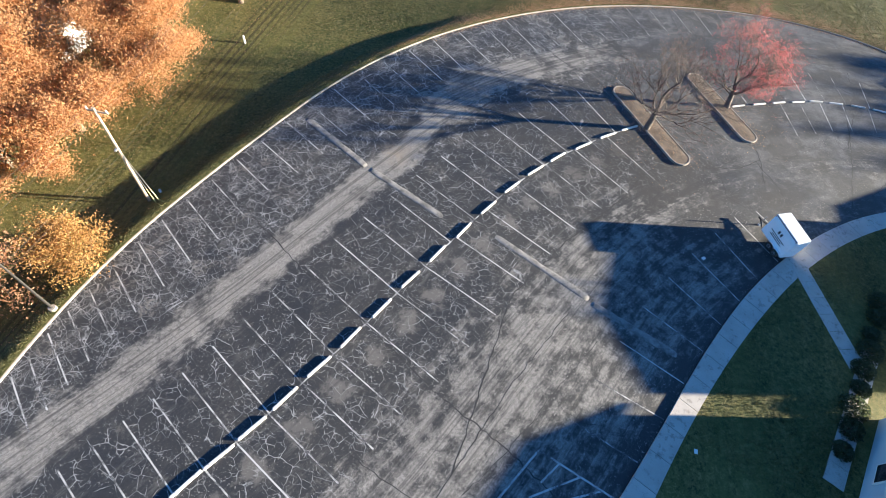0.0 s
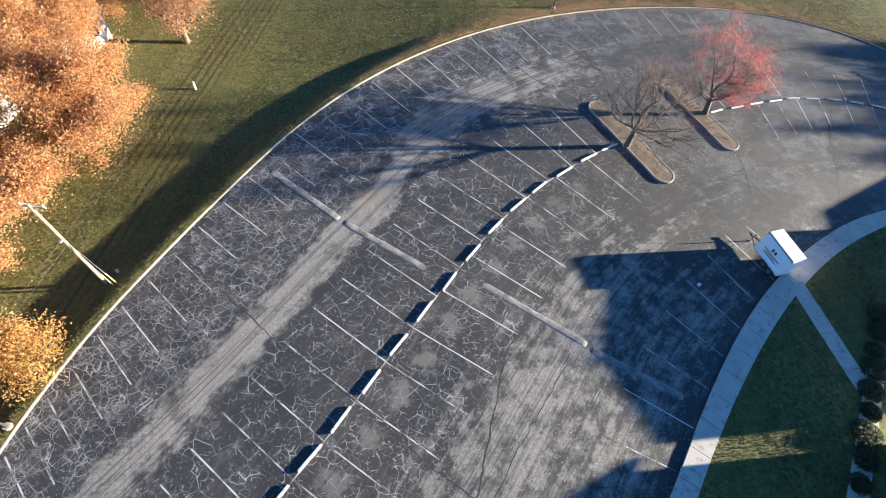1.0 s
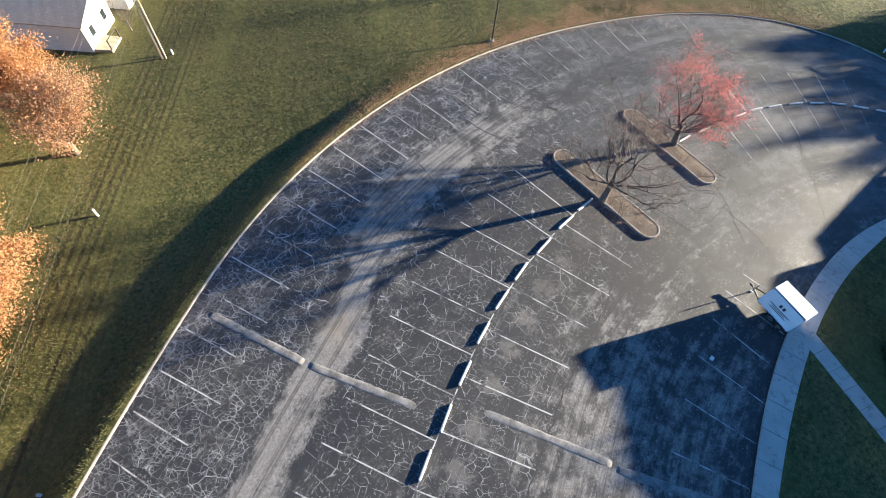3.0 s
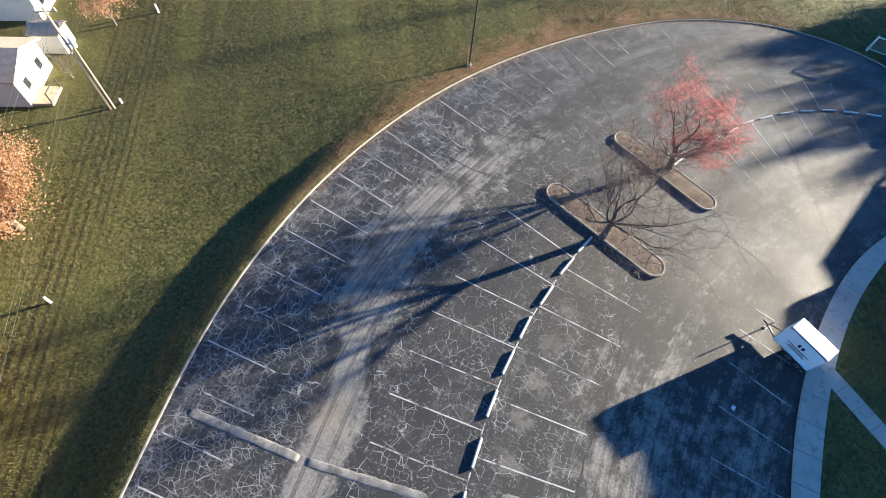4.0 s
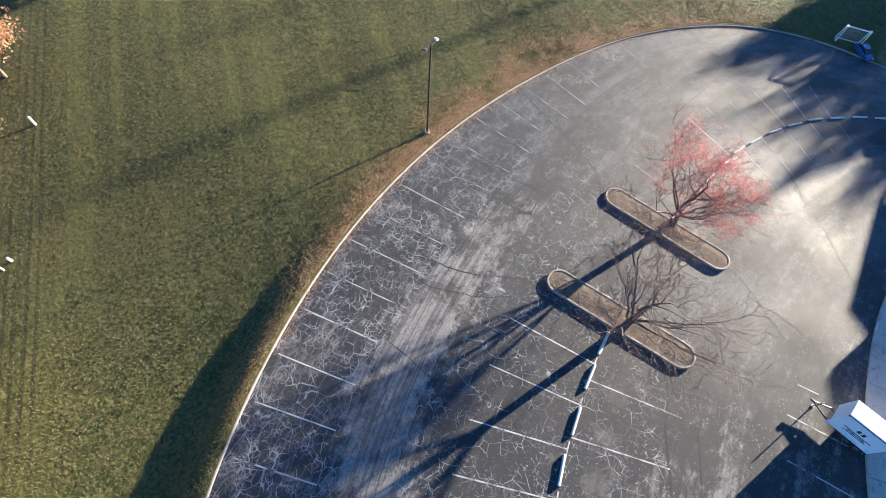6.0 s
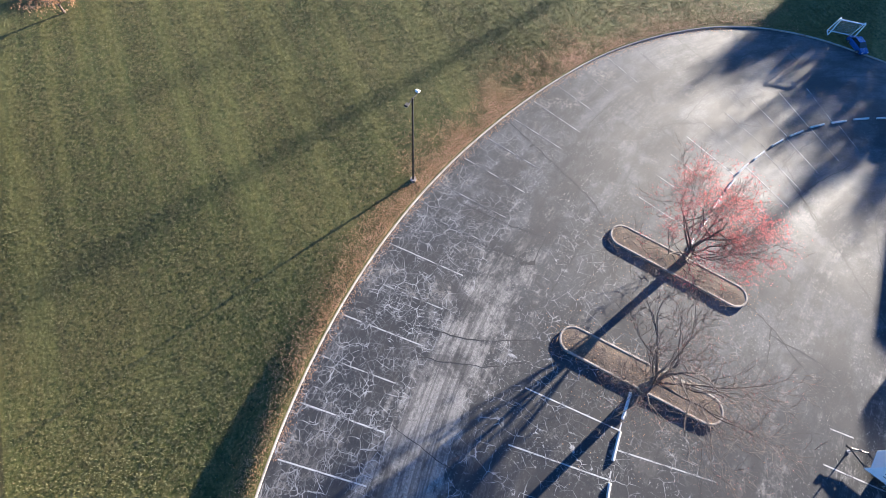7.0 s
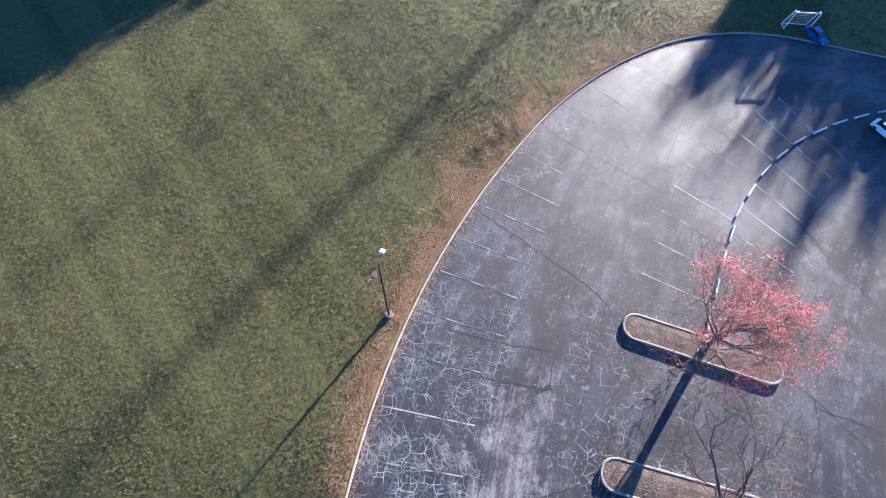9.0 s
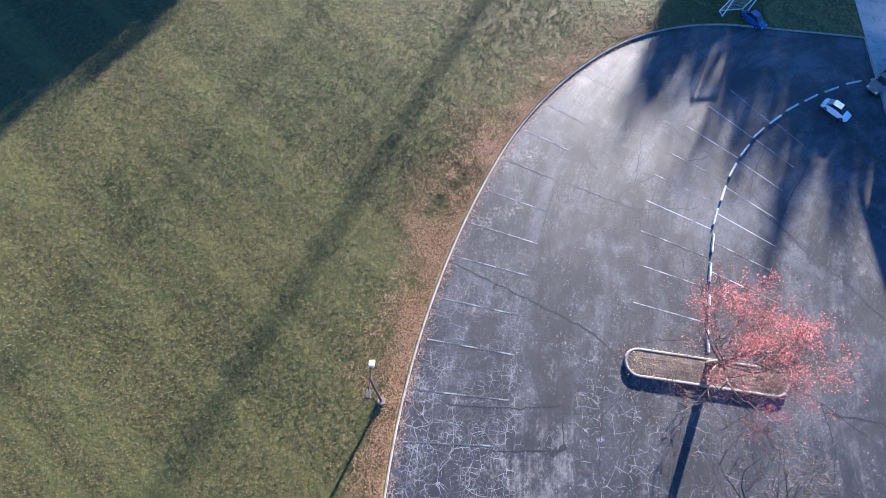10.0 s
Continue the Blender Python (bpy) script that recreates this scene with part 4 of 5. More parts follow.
lamp_post(field(30.87, 58.3), 7.9, 20)
lamp_post(field(-8.77, 21.5), 6.2, 60)


def utility_pole(at, height, turn, transformer, guys):
    ob = base("utility_pole", at, turn)
    part("pole", rodded((0, 0, -0.3), (0, 0, height), 0.10, 0.075, 10), WOOD, ob, "pale weathered wooden pole")
    arm = part("crossarm", boxed((1.3, 0.08, 0.09), (0, 0.12, height - 0.35), bevel=0.01), WOOD, ob)
    for x in (-0.58, -0.2, 0.58):
        part("insulator", rodded((x, 0.12, height - 0.3), (x, 0.12, height - 0.12), 0.045, 0.03, 8), TRIM, arm, "pale porcelain insulator")
    part("cable_clamp", boxed((0.12, 0.3, 0.1), (0, -0.12, height * 0.62)), STEEL, ob)
    if transformer:
        can = part("transformer", rodded((0.38, 0, height * 0.66), (0.38, 0, height * 0.66 + 0.75), 0.18, 0.18, 14), TRIM, ob, "pale grey transformer can")
        part("bushing", rodded((0.38, 0, height * 0.66 + 0.75), (0.38, 0, height * 0.66 + 0.92), 0.05, 0.03), STEEL, can)
    for gx, gy in guys:
        part("guy_wire", rodded((0, 0, height * 0.62), (gx, gy, 0.0), 0.018, sides=5), STEEL, ob)
        part("guy_guard", rodded((gx, gy, 0.0), Vector((gx, gy, 0)).lerp(Vector((0, 0, height * 0.62)), 0.32), 0.035, sides=6), plainyellow, ob, "faded yellow guy guard")
    return tagged(ob, "weathered wooden utility pole with crossarm at the edge of the field", "utility pole", "utility poles")


plainyellow = plain("faded_yellow_plastic", (0.45, 0.38, 0.14), (0.60, 0.52, 0.25), 3.0, 0.6)
U1, U2 = field(-6.2, 30.1), field(2.23, 64.25)
line_turn = math.degrees(math.atan2(U2.y - U1.y, U2.x - U1.x)) - 90
utility_pole(U1, 8.0, line_turn, False, ((0.75, -0.25), (1.05, -0.15)))
u2 = utility_pole(U2, 8.6, line_turn, True, ())
part("brace_pole", rodded((0.3, 0.05, -0.3), (0.26, 0.03, 6.4), 0.07, 0.06, 10), WOOD, u2, "shorter pale pole strapped alongside")
part("strap", boxed((0.5, 0.26, 0.06), (0.13, 0.02, 5.9)), STEEL, u2)


def cable(a, b, sag, radius=0.008):
    pts = []
    for i in range(17):
        f = i / 16
        q = a.lerp(b, f)
        pts.append(q - Vector((0, 0, sag * 4 * f * (1 - f))))
    bm = tube(pts, radius, 4)
    return tagged(link("power_line", bm, DARK_STEEL), "thin dark overhead cable strung between utility poles", "cable", "overhead cables")


span = (U2 - U1).normalized()
side = Vector((span.y, -span.x, 0))
for o, h in ((-0.58, -0.15), (-0.2, -0.15), (0.58, -0.15), (0.15, -2.9), (0.15, -3.4)):
    a, b = U1 + side * o + Vector((0, 0, 8.0 + h)), U2 + side * o + Vector((0, 0, 8.6 + h))
    cable(a, b, 0.5)
    cable(a, a - span * 42 + Vector((-6, 0, 0)), 0.5)
    cable(b, b + span * 45, 0.6)


def marker_post(at, height):
    ob = base("marker_post", at)
    part("post", rodded((0, 0, -0.2), (0, 0, height), 0.09, 0.085, 10), WHITE, ob)
    part("cap", rodded((0, 0, height), (0, 0, height + 0.06), 0.095, 0.05, 10), STEEL, ob)
    return tagged(ob, "short white marker post standing in the grass", "post", "marker posts")


marker_post(field(-3.0, 48.4), 0.75)
marker_post(field(7.6, 74.8), 0.8)
marker_post(field(-5.66, 30.85), 0.3)
marker_post(field(3.1, 64.6), 0.45)


# ---- houses across the field ----
def house(at, turn, width, depth, eave, ridge, wall_mat, roof_mat, label, windows):
    """A gabled house: the gable faces local +x; its ridge runs along x."""
    ob = base("house", at, turn)
    w, d = width / 2, depth
    bm = bmesh.new()
    sec = [(-w, 0.0), (w, 0.0), (w, eave), (0, ridge), (-w, eave)]
    a = [bm.verts.new((0, y, z - 0.2 if z == 0 else z)) for y, z in sec]
    b = [bm.verts.new((-d, y, z - 0.2 if z == 0 else z)) for y, z in sec]
    bm.faces.new(a)
    bm.faces.new(b[::-1])
    for i in range(5):
        j = (i + 1) % 5
        bm.faces.new((a[i], b[i], b[j], a[j]))
    bmesh.ops.recalc_face_normals(bm, faces=bm.faces)
    part("wall", bm, wall_mat, ob)
    pitch = math.atan2(ridge - eave, w)
    run = math.hypot(w, ridge - eave) + 0.35
    roof = None
    for k in (-1, 1):
        c = Vector((-d / 2, k * (w + 0.3) / 2, (ridge + eave) / 2 + 0.02 - 0.08))
        bm = boxed((d + 0.7, run, 0.12), (c.x, c.y, c.z + 0.06), roll=-k * math.degrees(pitch))
        roof = part("roof", bm, roof_mat, ob, "shingled roof slope")
    part("chimney", boxed((0.5, 0.5, 1.3), (-d * 0.6, w * 0.35, ridge - 0.1)), BRICK, roof)
    for y, z, ww, hh in windows:
        fr = part("window", boxed((0.08, ww + 0.16, hh + 0.16), (0.02, y, z)), TRIM, ob)
        part("pane", boxed((0.04, ww, hh), (0.055, y, z)), GLASS, fr)
    return ob


h1 = house(field(-2.27, 68.74), -22, 4.6, 9.0, 2.6, 3.5, SIDING, SHINGLE, "", ((-1.2, 1.4, 0.6, 0.8), (1.1, 1.4, 0.6, 0.8)))
part("deck", boxed((1.5, 2.0, 0.3), (0.8, -1.2, 0.10), bevel=0.02), WOOD, h1, "low timber deck")
for y in (-2.1, -0.3):
    part("rail_post", boxed((0.08, 0.08, 0.9), (1.5, y, 0.7)), DARK_STEEL, h1)
part("rail", boxed((0.06, 1.9, 0.06), (1.5, -1.2, 1.15)), DARK_STEEL, h1)
tagged(h1, "white house with tan shingled gable roof and small deck", "house")
h2 = house(field(-0.78, 79.28), -22, 4.6, 8.0, 2.3, 3.6, SIDING, SHINGLE, "", ((-1.1, 1.3, 0.6, 0.8), (1.1, 1.3, 0.6, 0.8)))
tagged(h2, "white house with tan shingled roof behind the trees", "house")
h3 = house(field(-11.72, 53.43), -20, 5.2, 8.0, 2.6, 4.0, SIDING, SHINGLE, "", ((-1.1, 1.5, 0.7, 0.9), (1.1, 1.5, 0.7, 0.9)))
tagged(h3, "white house half hidden behind orange trees", "house")
h4 = house(field(-15.98, 44.98), -15, 5.2, 8.0, 2.6, 4.0, SIDING, SHINGLE, "", ((0.0, 1.5, 0.7, 0.9),))
tagged(h4, "pale house half hidden behind orange trees", "house")


def shed(at, turn):
    ob = base("garden_shed", at, turn)
    bm = bmesh.new()
    box(bm, (2.2, 1.8, 1.8), (0, 0, 0.9), bevel=0.01)
    part("wall", bm, SIDING, ob)
    for k in (-1, 1):
        part("roof", boxed((2.5, 1.2, 0.08), (0, k * 0.5, 2.02), roll=-k * 25), SHINGLE, ob)
    part("door", boxed((0.05, 0.8, 1.5), (1.12, 0, 0.8)), TRIM, ob)
    return tagged(ob, "small white garden shed with a tan roof", "shed")


shed(field(-0.76, 73.26), -22)
tree(field(-5.61, 81.56), 46, 2.6, 0.1, 3500, True, EVERGREEN, "dark evergreen shrub beside the shed", bark=BARK2, spread=0.8, top=3, fork=0.05, size=0.2, scatter=0.35, category="shrub")


# ---- the building south-east of the lot ----
def hall(at, turn, length, depth, eave, ridge, label):
    """A low hall: its long front faces local +y; the ridge runs along x."""
    ob = base("hall", at, turn)
    bm = bmesh.new()
    sec = [(0, -0.2), (-depth, -0.2), (-depth, eave), (-depth / 2, ridge), (0, eave)]
    a = [bm.verts.new((0, y, z)) for y, z in sec]
    b = [bm.verts.new((length, y, z)) for y, z in sec]
    bm.faces.new(a[::-1])
    bm.faces.new(b)
    for i in range(5):
        j = (i + 1) % 5
        bm.faces.new((a[i], a[j], b[j], b[i]))
    bmesh.ops.recalc_face_normals(bm, faces=bm.faces)
    part("wall", bm, PANEL, ob)
    pitch = math.degrees(math.atan2(ridge - eave, depth / 2))
    run = math.hypot(depth / 2, ridge - eave) + 0.5
    for k in (-1, 1):
        part("roof", boxed((length + 0.9, run, 0.14), (length / 2, -depth / 2 + k * (depth / 4 + 0.2), (eave + ridge) / 2 + 0.02), roll=-k * pitch), SHINGLE2, ob)
    part("gutter", boxed((length + 0.9, 0.14, 0.14), (length / 2, 0.48, eave - 0.12), bevel=0.02), TRIM, ob, "white gutter")
    x = 1.6
    while x < length - 1.5:
        fr = part("window", boxed((1.3, 0.1, 1.4), (x, 0.02, 1.5)), TRIM, ob)
        part("pane", boxed((1.12, 0.06, 1.22), (x, 0.05, 1.5)), GLASS, fr)
        x += 2.8
    return tagged(ob, label, "building")


hall(P(35.2, 10.0, 0.1), 48, 5.7, 6, 2.6, 3.9, "low pale-sided hall with a grey shingled roof beside the lawn")
# three unseen wings, added and sized only to cast shade on lot and sidewalk
hall(P(48.0, 24.9, 0.1), -2.5, 12.0, 9.4, 3.6, 3.9, "unseen gabled hall wing added to shade the lot")
hall(P(56.0, 28.0, 0.1), -2.5, 6.0, 6.0, 2.5, 3.1, "unseen gabled hall wing added to shade the lot")
hall(P(63.0, 29.7, 0.1), 20.0, 10.0, 7.0, 2.8, 3.2, "unseen long low hall wing added to shade the sidewalk")


def shrub(at, seed, r):
    rng = random.Random(seed)
    ob = base("shrub", at)
    tubes = []
    places = []
    for k in range(9):
        w = Vector((rng.gauss(0, 0.5), rng.gauss(0, 0.5), 1)).normalized()
        pts = [Vector((0, 0, -0.05)), w * r * 0.5, w * r * 0.9]
        tubes.append((pts, [0.02, 0.015, 0.006], 3))
    wood(tubes, "stems", BARK2, ob)
    for k in range(1500):
        q = Vector((rng.gauss(0, 1), rng.gauss(0, 1), rng.gauss(0, 1))).normalized() * r * rng.uniform(0.6, 1.0) * (1 + 0.15 * noise.noise(Vector((k * 0.01, seed, 0))))
        q.z = abs(q.z) * 0.9 + 0.05
        places.append(q)
    leaf_cloud(rng, places, 0.13, "foliage", EVERGREEN, ob)
    return tagged(ob, "dark rounded shrub in the bed by the building", "shrub", "shrubs along the building")


for k in range(9):
    q = P(35.6, 12.6, 0.12).lerp(P(43.6, 21.9, 0.12), k / 8)
    shrub(q + Vector((0.15 * (k % 2), 0, 0)), 60 + k, 0.62 + 0.14 * (k % 3))


# ---- vehicles ----
def wheel(parent, x, y, r, w, side):
    t = part("wheel", rodded((x, y - w / 2, r), (x, y + w / 2, r), r, sides=20), RUBBER, parent, "black rubber tyre")
    part("rim", rodded((x, y + side * (w / 2 - 0.02), r), (x, y + side * (w / 2 + 0.015), r), r * 0.58, r * 0.5, 14), CHROME, t)
    part("hub", rodded((x, y + side * (w / 2), r), (x, y + side * (w / 2 + 0.03), r), r * 0.18, sides=8), DARK_STEEL, t)
    return t


def cargo_trailer(at, turn):
    """A boxed tandem trailer; its tongue points to local +x."""
    L, W, H, Z = 2.5, 1.15, 1.85, 0.42
    ob = base("cargo_trailer", at, turn)
    part("body", boxed((L, W, H), (0, 0, Z + H / 2), bevel=0.04), WHITE, ob, "white sheet-metal box")
    part("roof", boxed((L - 0.02, W - 0.04, 0.05), (0, 0, Z + H + 0.02), bevel=0.015), WHITE_ROOF, ob, "scuffed white sheet roof")
    for y in (-1, 1):
        part("top_rail", boxed((L + 0.02, 0.05, 0.07), (0, y * (W / 2 - 0.005), Z + H - 0.02)), CHROME, ob)
        part("bottom_rail", boxed((L + 0.02, 0.05, 0.08), (0, y * (W / 2 - 0.005), Z + 0.03)), CHROME, ob)
        part("fender", boxed((1.35, 0.2, 0.05), (-0.42, y * (W / 2 + 0.06), 0.68), bevel=0.02), WHITE, ob)
        for x in (-0.75, -0.1):
            wheel(ob, x, y * (W / 2 + 0.03), 0.30, 0.18, y)
        for x in (-L / 2 + 0.05, L / 2 - 0.05):
            part("marker_lamp", boxed((0.08, 0.02, 0.04), (x, y * (W / 2 + 0.01), Z + H - 0.12)), TAIL, ob)
    for z, l in ((1.50, 0.5), (1.26, 1.5), (1.12, 1.0), (0.98, 1.25)):
        if z == 1.50:
            part("emblem", boxed((0.16, 0.012, 0.26), (-0.12, W / 2 + 0.005, 1.58)), INK, ob, "dark painted emblem")
            part("emblem", boxed((0.16, 0.012, 0.26), (0.14, W / 2 + 0.005, 1.58)), INK, ob, "dark painted emblem")
        else:
            part("lettering_bar", boxed((l, 0.01, 0.06), (0, W / 2 + 0.004, z)), INK, ob, "line of small dark lettering")
    bm = rodded((L / 2 - 0.1, 0.45, Z), (L / 2 + 0.95, 0, Z), 0.05, sides=6)
    rod(bm, (L / 2 - 0.1, -0.45, Z), (L / 2 + 0.95, 0, Z), 0.05, sides=6)
    part("tongue", bm, DARK_STEEL, ob, "black A-frame tongue")
    part("coupler", boxed((0.25, 0.12, 0.12), (L / 2 + 1.02, 0, Z + 0.02), bevel=0.02), DARK_STEEL, ob)
    jack = part("jack", rodded((L / 2 + 0.7, 0, 0.04), (L / 2 + 0.7, 0, 0.95), 0.035), STEEL, ob)
    part("jack_foot", rodded((L / 2 + 0.7, 0, 0.0), (L / 2 + 0.7, 0, 0.04), 0.1), STEEL, jack)
    part("stone_guard", boxed((0.02, W - 0.05, 0.5), (L / 2 + 0.01, 0, Z + 0.27)), CHROME, ob)
    part("rear_door", boxed((0.04, W - 0.12, H - 0.14), (-L / 2 - 0.015, 0, Z + H / 2), bevel=0.01), WHITE, ob)
    return tagged(ob, "white enclosed cargo trailer parked with its back to the sidewalk", "trailer")


cargo_trailer(P(38.0, 26.75, 0.0), 98)


def pickup(at, turn, paint, label):
    """A crew-cab pickup; its nose points to local +x."""
    ob = base("pickup_truck", at, turn)
    bm = bmesh.new()
    def loft(secs):
        rings = []
        for x, w, z0, z1 in secs:
            k = 0.12
            rings.append([bm.verts.new((x, y, z)) for y, z in ((-w, z0), (w, z0), (w, z1 - k), (w - k, z1), (-w + k, z1), (-w, z1 - k))])
        for r, q in zip(rings, rings[1:]):
            for j in range(6):
                m = (j + 1) % 6
                bm.faces.new((r[j], r[m], q[m], q[j]))
        bm.faces.new(rings[0])
        bm.faces.new(rings[-1][::-1])
        bmesh.ops.recalc_face_normals(bm, faces=bm.faces)
    loft([(-0.55, 0.92, 0.42, 1.02), (1.2, 0.95, 0.40, 1.05), (2.2, 0.93, 0.42, 1.02), (2.65, 0.82, 0.45, 0.85)])
    part("body", bm, paint, ob)
    bm = bmesh.new()
    loft([(-0.55, 0.84, 1.0, 1.05), (-0.35, 0.76, 1.0, 1.62), (0.55, 0.76, 1.0, 1.64), (1.25, 0.84, 1.0, 1.06)])
    cab = part("cab", bm, paint, ob)
    part("windscreen", boxed((0.03, 1.35, 0.72), (0.93, 0, 1.36), tilt=-52), GLASS, cab)
    part("rear_window", boxed((0.03, 1.3, 0.42), (-0.46, 0, 1.36), tilt=18), GLASS, cab)
    for y in (-1, 1):
        part("side_window", boxed((1.0, 0.03, 0.36), (0.12, y * 0.795, 1.36), roll=y * 6), GLASS, cab)
    part("bed_floor", boxed((2.0, 1.7, 0.06), (-1.55, 0, 0.62)), DARK_STEEL, ob)
    for y in (-1, 1):
        part("bed_side", boxed((2.05, 0.09, 0.56), (-1.57, y * 0.9, 0.76), bevel=0.02), paint, ob)
    part("tailgate", boxed((0.08, 1.75, 0.52), (-2.58, 0, 0.78), bevel=0.02), paint, ob)
    part("front_bumper", boxed((0.14, 1.8, 0.2), (2.66, 0, 0.5), bevel=0.03), CHROME, ob)
    part("rear_bumper", boxed((0.14, 1.8, 0.18), (-2.68, 0, 0.5), bevel=0.03), CHROME, ob)
    for y in (-1, 1):
        part("headlight", boxed((0.05, 0.3, 0.16), (2.66, y * 0.66, 0.74)), LENS, ob)
        part("tail_light", boxed((0.04, 0.12, 0.3), (-2.63, y * 0.86, 0.82)), TAIL, ob)
        for x in (-1.62, 1.72):
            wheel(ob, x, y * 0.86, 0.37, 0.24, y)
    ob.scale = (0.54, 0.54, 0.54)
    return tagged(ob, label, "pickup truck")


pickup(P(67.3, 34.0, 0.0), 152, TAN, "brown pickup truck with an empty bed in the shade")


def car(at, turn, paint, label):
    ob = base("car", at, turn)
    bm = bmesh.new()
    rings = []
    for x, w, z0, z1 in ((-2.1, 0.7, 0.4, 0.8), (-1.9, 0.82, 0.3, 0.95), (-0.4, 0.88, 0.28, 0.96), (1.0, 0.87, 0.28, 0.92), (1.8, 0.82, 0.3, 0.8), (2.1, 0.68, 0.4, 0.66)):
        rings.append([bm.verts.new((x, y, z)) for y, z in ((-w, z0), (w, z0), (w, z1 - 0.12), (w - 0.14, z1), (-w + 0.14, z1), (-w, z1 - 0.12))])
    for r, q in zip(rings, rings[1:]):
        for j in range(6):
            m = (j + 1) % 6
            bm.faces.new((r[j], r[m], q[m], q[j]))
    bm.faces.new(rings[0])
    bm.faces.new(rings[-1][::-1])
    bmesh.ops.recalc_face_normals(bm, faces=bm.faces)
    part("body", bm, paint, ob)
    bm = bmesh.new()
    rings = []
    for x, w, z in ((-1.6, 0.76, 0.95), (-1.0, 0.62, 1.42), (0.3, 0.62, 1.44), (1.1, 0.76, 0.93)):
        rings.append([bm.verts.new((x, -w, z)), bm.verts.new((x, w, z)), bm.verts.new((x, w, 0.9)), bm.verts.new((x, -w, 0.9))])
    for r, q in zip(rings, rings[1:]):
        for j in range(4):
            m = (j + 1) % 4
            bm.faces.new((r[j], r[m], q[m], q[j]))
    bmesh.ops.recalc_face_normals(bm, faces=bm.faces)
    cab = part("greenhouse", bm, GLASS, ob, "dark glazed cabin")
    part("roof", boxed((1.35, 1.22, 0.05), (-0.35, 0, 1.45), bevel=0.02), paint, cab)
    for y in (-1, 1):
        part("headlight", boxed((0.1, 0.3, 0.12), (2.0, y * 0.55, 0.66)), LENS, ob)
        part("tail_light", boxed((0.06, 0.26, 0.12), (-2.03, y * 0.6, 0.76)), TAIL, ob)
        for x in (-1.3, 1.3):
            wheel(ob, x, y * 0.8, 0.32, 0.2, y)
    ob.scale = (0.5, 0.5, 0.5)
    return tagged(ob, label, "car")


car(P(69.3, 44.2, 0.0), 241, BLUE, "dark blue car parked in the shade by the kerb")
car(P(62.85, 37.0, 0.0), 248, WHITE, "white car parked beside the wheel stops")


# ---- goal ----
def goal(a, b, height, depth):
    a, b = Vector(a), Vector(b)
    d = b - a
    L = d.length
    ob = base("football_goal", a, math.degrees(math.atan2(d.y, d.x)))
    r = 0.05
    for x in (0, L):
        part("post", rodded((x, 0, 0), (x, 0, height), r), WHITE, ob)
        part("stay", rodded((x, 0, height), (x, depth * 0.4, height), r * 0.8), WHITE, ob)
        part("back_stay", rodded((x, depth * 0.4, height), (x, depth, 0), r * 0.8), WHITE, ob)
        part("ground_bar", rodded((x, 0, 0.04), (x, depth, 0.04), r * 0.8), WHITE, ob)
    part("crossbar", rodded((0, 0, height), (L, 0, height), r), WHITE, ob)
    part("rear_bar", rodded((0, depth, 0.04), (L, depth, 0.04), r * 0.8), WHITE, ob)
    bm = bmesh.new()
    for k in range(1, 15):
        x = L * k / 15
        rod(bm, (x, depth * 0.4, height), (x, depth, 0.05), 0.005, sides=3)
    for k in range(1, 9):
        f = k / 9
        y, z = depth * (0.4 + 0.6 * f), height * (1 - f)
        rod(bm, (0, y, z), (L, y, z), 0.005, sides=3)
    part("net", bm, NET, ob, "thin white net")
    return tagged(ob, "white metal football goal on the grass behind the kerb", "goal")


goal(P(68.7, 46.6, 0.05), P(69.8, 44.9, 0.05), 1.6, 0.6)


def paper_scrap(at, turn, size):
    """A crumpled sheet lying flat."""
    ob = base("paper_scrap", at, turn)
    bm = bmesh.new()
    grid = bmesh.ops.create_grid(bm, x_segments=6, y_segments=5, size=0.5)["verts"]
    for v in grid:
        v.co = Vector((v.co.x * size, v.co.y * size * 0.75, 0.015 + 0.03 * abs(noise.noise(v.co * 5 + Vector((turn, 0, 0))))))
    bmesh.ops.solidify(bm, geom=bm.faces[:], thickness=0.004)
    part("sheet", bm, TRIM, ob)
    return tagged(ob, "crumpled scrap of white paper lying on the ground", "litter", "paper scraps")


paper_scrap(P(32.12, 25.58, 0.01), 25, 0.30)
paper_scrap(P(26.89, 12.82, 0.16), 70, 0.26)


# a tall mast east of the field, whose shadow crosses the grass
def mast(at, height, r):
    ob = base("floodlight_mast", at)
    part("post", rodded((0, 0, -0.3), (0, 0, height), r, r * 0.7, 10), WOOD, ob)
    part("crossarm", boxed((0.2, 2.0, 0.2), (0, 0, height - 0.4)), WOOD, ob)
    return tagged(ob, "tall wooden mast beyond the field", "mast", "masts beyond the field")


mast(P(165, 59.7, 0.0), 26.5, 0.42)
mast(P(165, 70.5, 0.0), 25.0, 0.2)


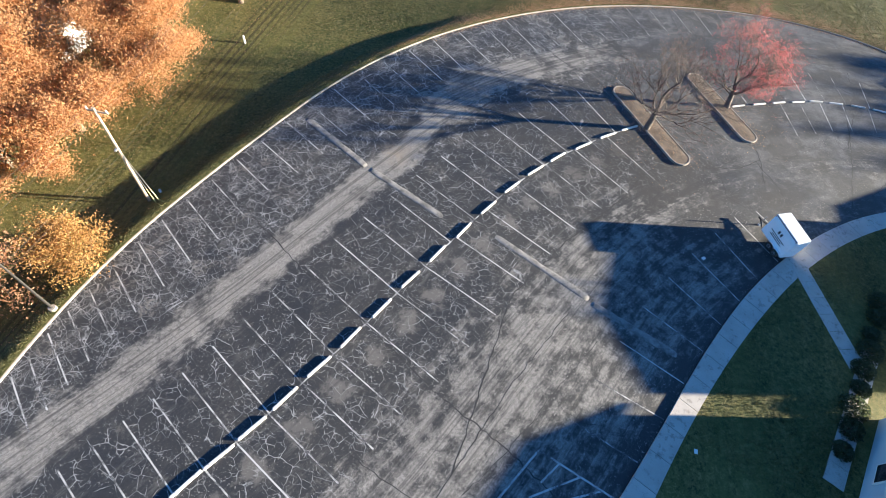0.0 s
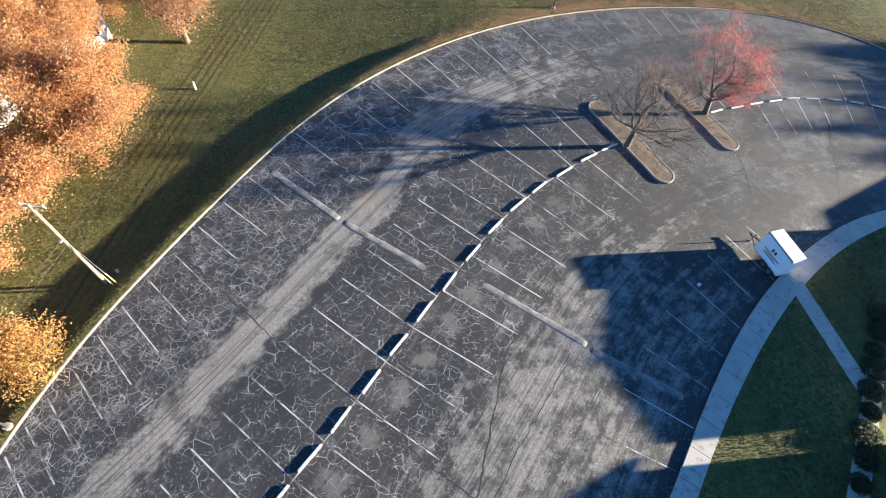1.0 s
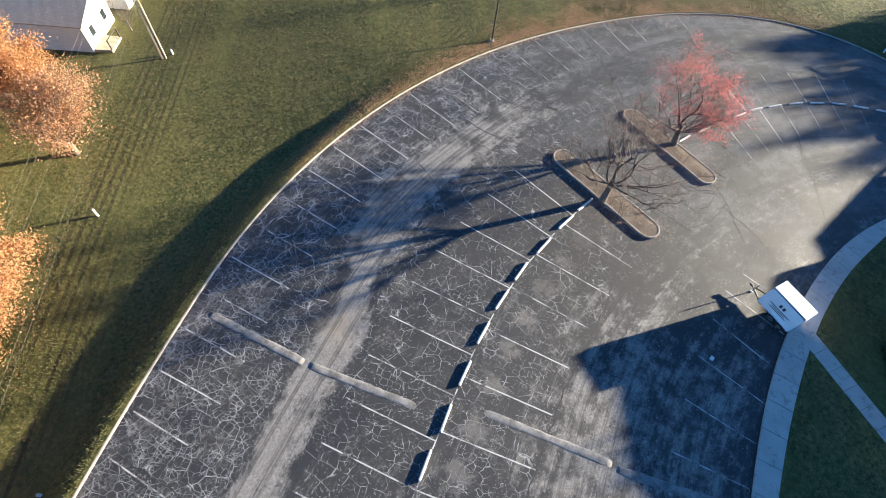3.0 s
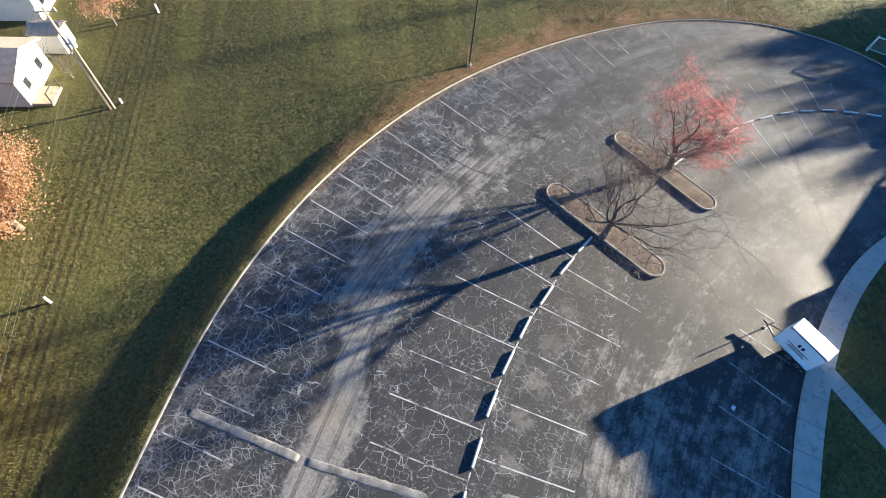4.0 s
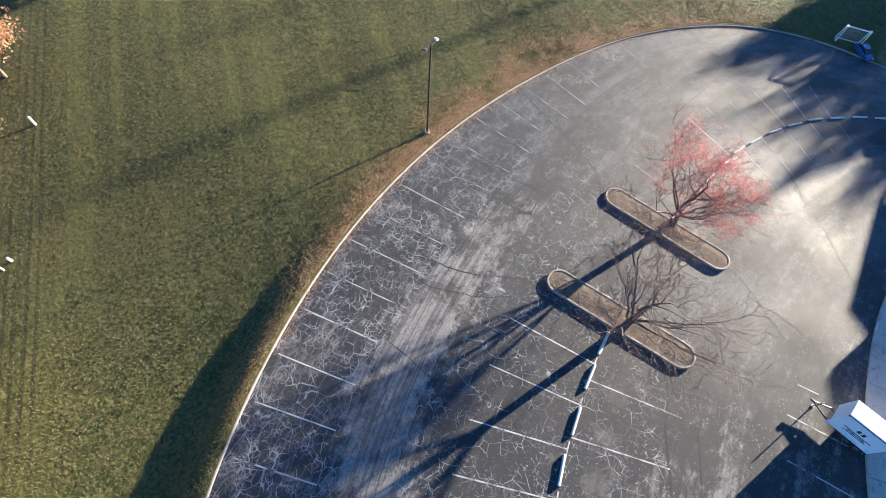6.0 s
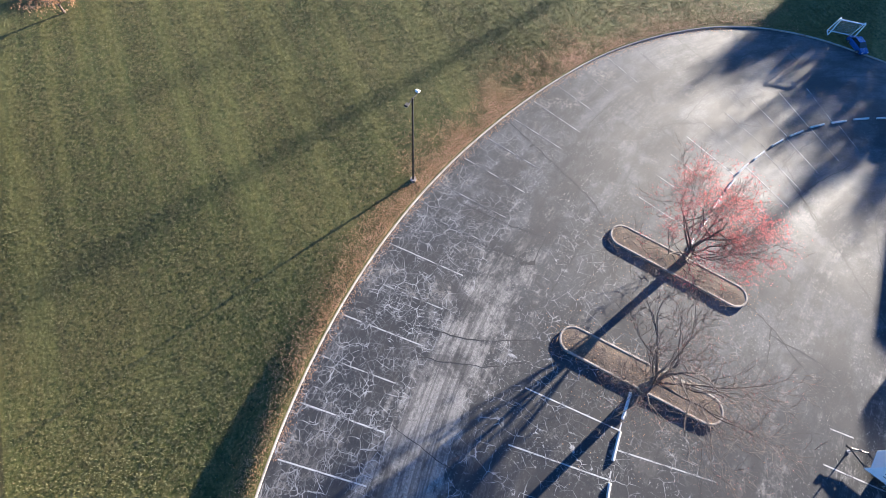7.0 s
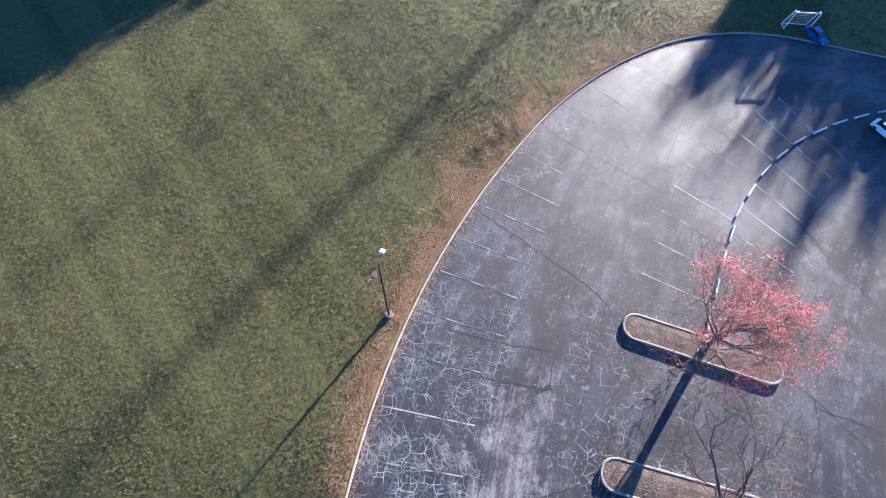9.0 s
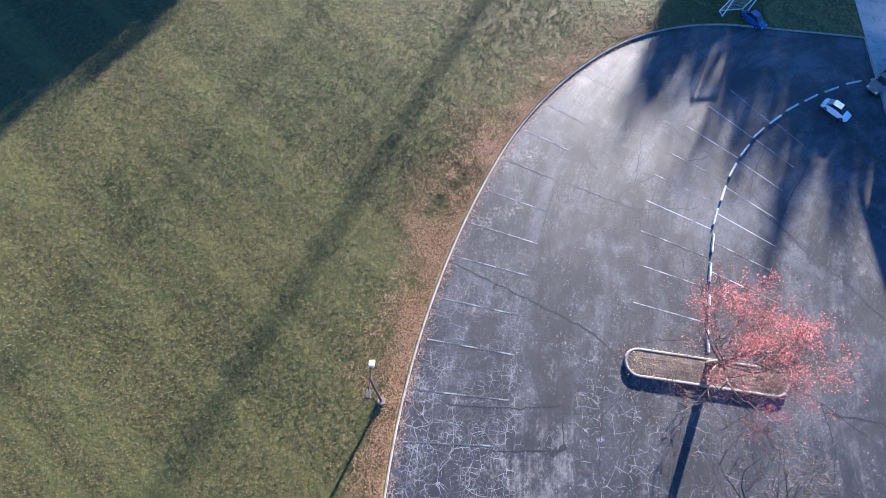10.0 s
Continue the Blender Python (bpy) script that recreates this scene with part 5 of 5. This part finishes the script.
# ---- grass blades and fallen leaves ----
def tufts(count, lawn_count, seed):
    rng = random.Random(seed)
    verts, faces = [], []

    def tuft(q, z):
        for j in range(4):
            t = rng.uniform(0, 6.28)
            w, h = rng.uniform(0.012, 0.028), rng.uniform(0.05, 0.11)
            dx, dy = math.cos(t), math.sin(t)
            ox, oy = rng.uniform(-0.16, 0.16), rng.uniform(-0.16, 0.16)
            i = len(verts)
            verts.extend([(q.x + ox - dy * w, q.y + oy + dx * w, z), (q.x + ox + dy * w, q.y + oy - dx * w, z), (q.x + ox + dx * h * 0.6, q.y + oy + dy * h * 0.6, z + h)])
            faces.append((i, i + 1, i + 2))

    for k in range(count):
        s = rng.uniform(-6, 104)
        off = 0.3 + 48 * rng.random() ** 1.4
        tuft(kerb_line.at(s, off), lawn_height(s, off) - 0.02)
    for k in range(lawn_count):
        q = walk_in.at(rng.uniform(4, 50), -0.1 - 9 * rng.random())
        if abs(q.x - 39.28) > 0.85 and q.x * 0.70 - q.y * 0.714 < 16.9:
            tuft(q, 0.10)
    return tagged(raw("grass_tufts", verts, faces, BLADES), "short autumn grass blades over the field", "grass", kind="stuff")


tufts(170000, 24000, 5)


def litter():
    rng = random.Random(9)
    places = []
    def drop_at(q, z):
        places.append(Vector((q.x, q.y, z + rng.uniform(0.01, 0.05))))
    for k in range(80000):
        s = rng.gauss(72, 15)
        off = abs(rng.gauss(0, 1.0 + 1.3 * min(1.0, max(0.0, (s - 50) / 20)))) + 0.15
        q = kerb_line.at(s, off)
        if s < 20 or s > 98 or rng.random() > 0.8 - off * 0.15 + 0.8 * noise.noise(q * 0.33) + 0.5 * noise.noise(q * 1.1):
            continue
        drop_at(kerb_line.at(s, off), lawn_height(s, off) + 0.04)
    for k in range(3500):
        s = rng.uniform(40, 92)
        drop_at(kerb_line.at(s, -abs(rng.gauss(0, 0.25)) - 0.06), 0.01)
    for a, b, half in ISLES:
        for k in range(1100):
            q = P(*a).lerp(P(*b), rng.uniform(-0.02, 1.02)) + Vector((rng.gauss(0, 0.75), rng.gauss(0, 0.4), 0))
            drop_at(q, 0.14 if rng.random() < 0.6 else 0.01)
    for c in (T1, T2):
        for k in range(500):
            q = c + Vector((rng.gauss(0.4, 2.6), rng.gauss(0, 2.6), 0))
            drop_at(q, 0.0)
    for x, y, *_ in BIG:
        for k in range(1200):
            q = P(x, y) + Vector((rng.gauss(0, 3.2), rng.gauss(0, 3.2), 0))
            s, off = kerb_line.project(np.array([[q.x, q.y]]))
            if off[0] > 0.3:
                drop_at(q, lawn_height(float(s[0]), float(off[0])) + 0.04)
    verts, faces = [], []
    for q in places:
        t = rng.uniform(0, 6.28)
        a = Vector((math.cos(t), math.sin(t), rng.uniform(-0.35, 0.35))) * rng.uniform(0.017, 0.038)
        b = Vector((-math.sin(t), math.cos(t), rng.uniform(-0.35, 0.35))) * rng.uniform(0.012, 0.028)
        i = len(verts)
        verts += [q - a, q + b, q + a, q - b]
        faces.append((i, i + 1, i + 2, i + 3))
    return tagged(raw("leaf_litter", verts, faces, LITTER), "fallen brown and red leaves along the kerb and in the islands", "leaves", kind="stuff")


litter()
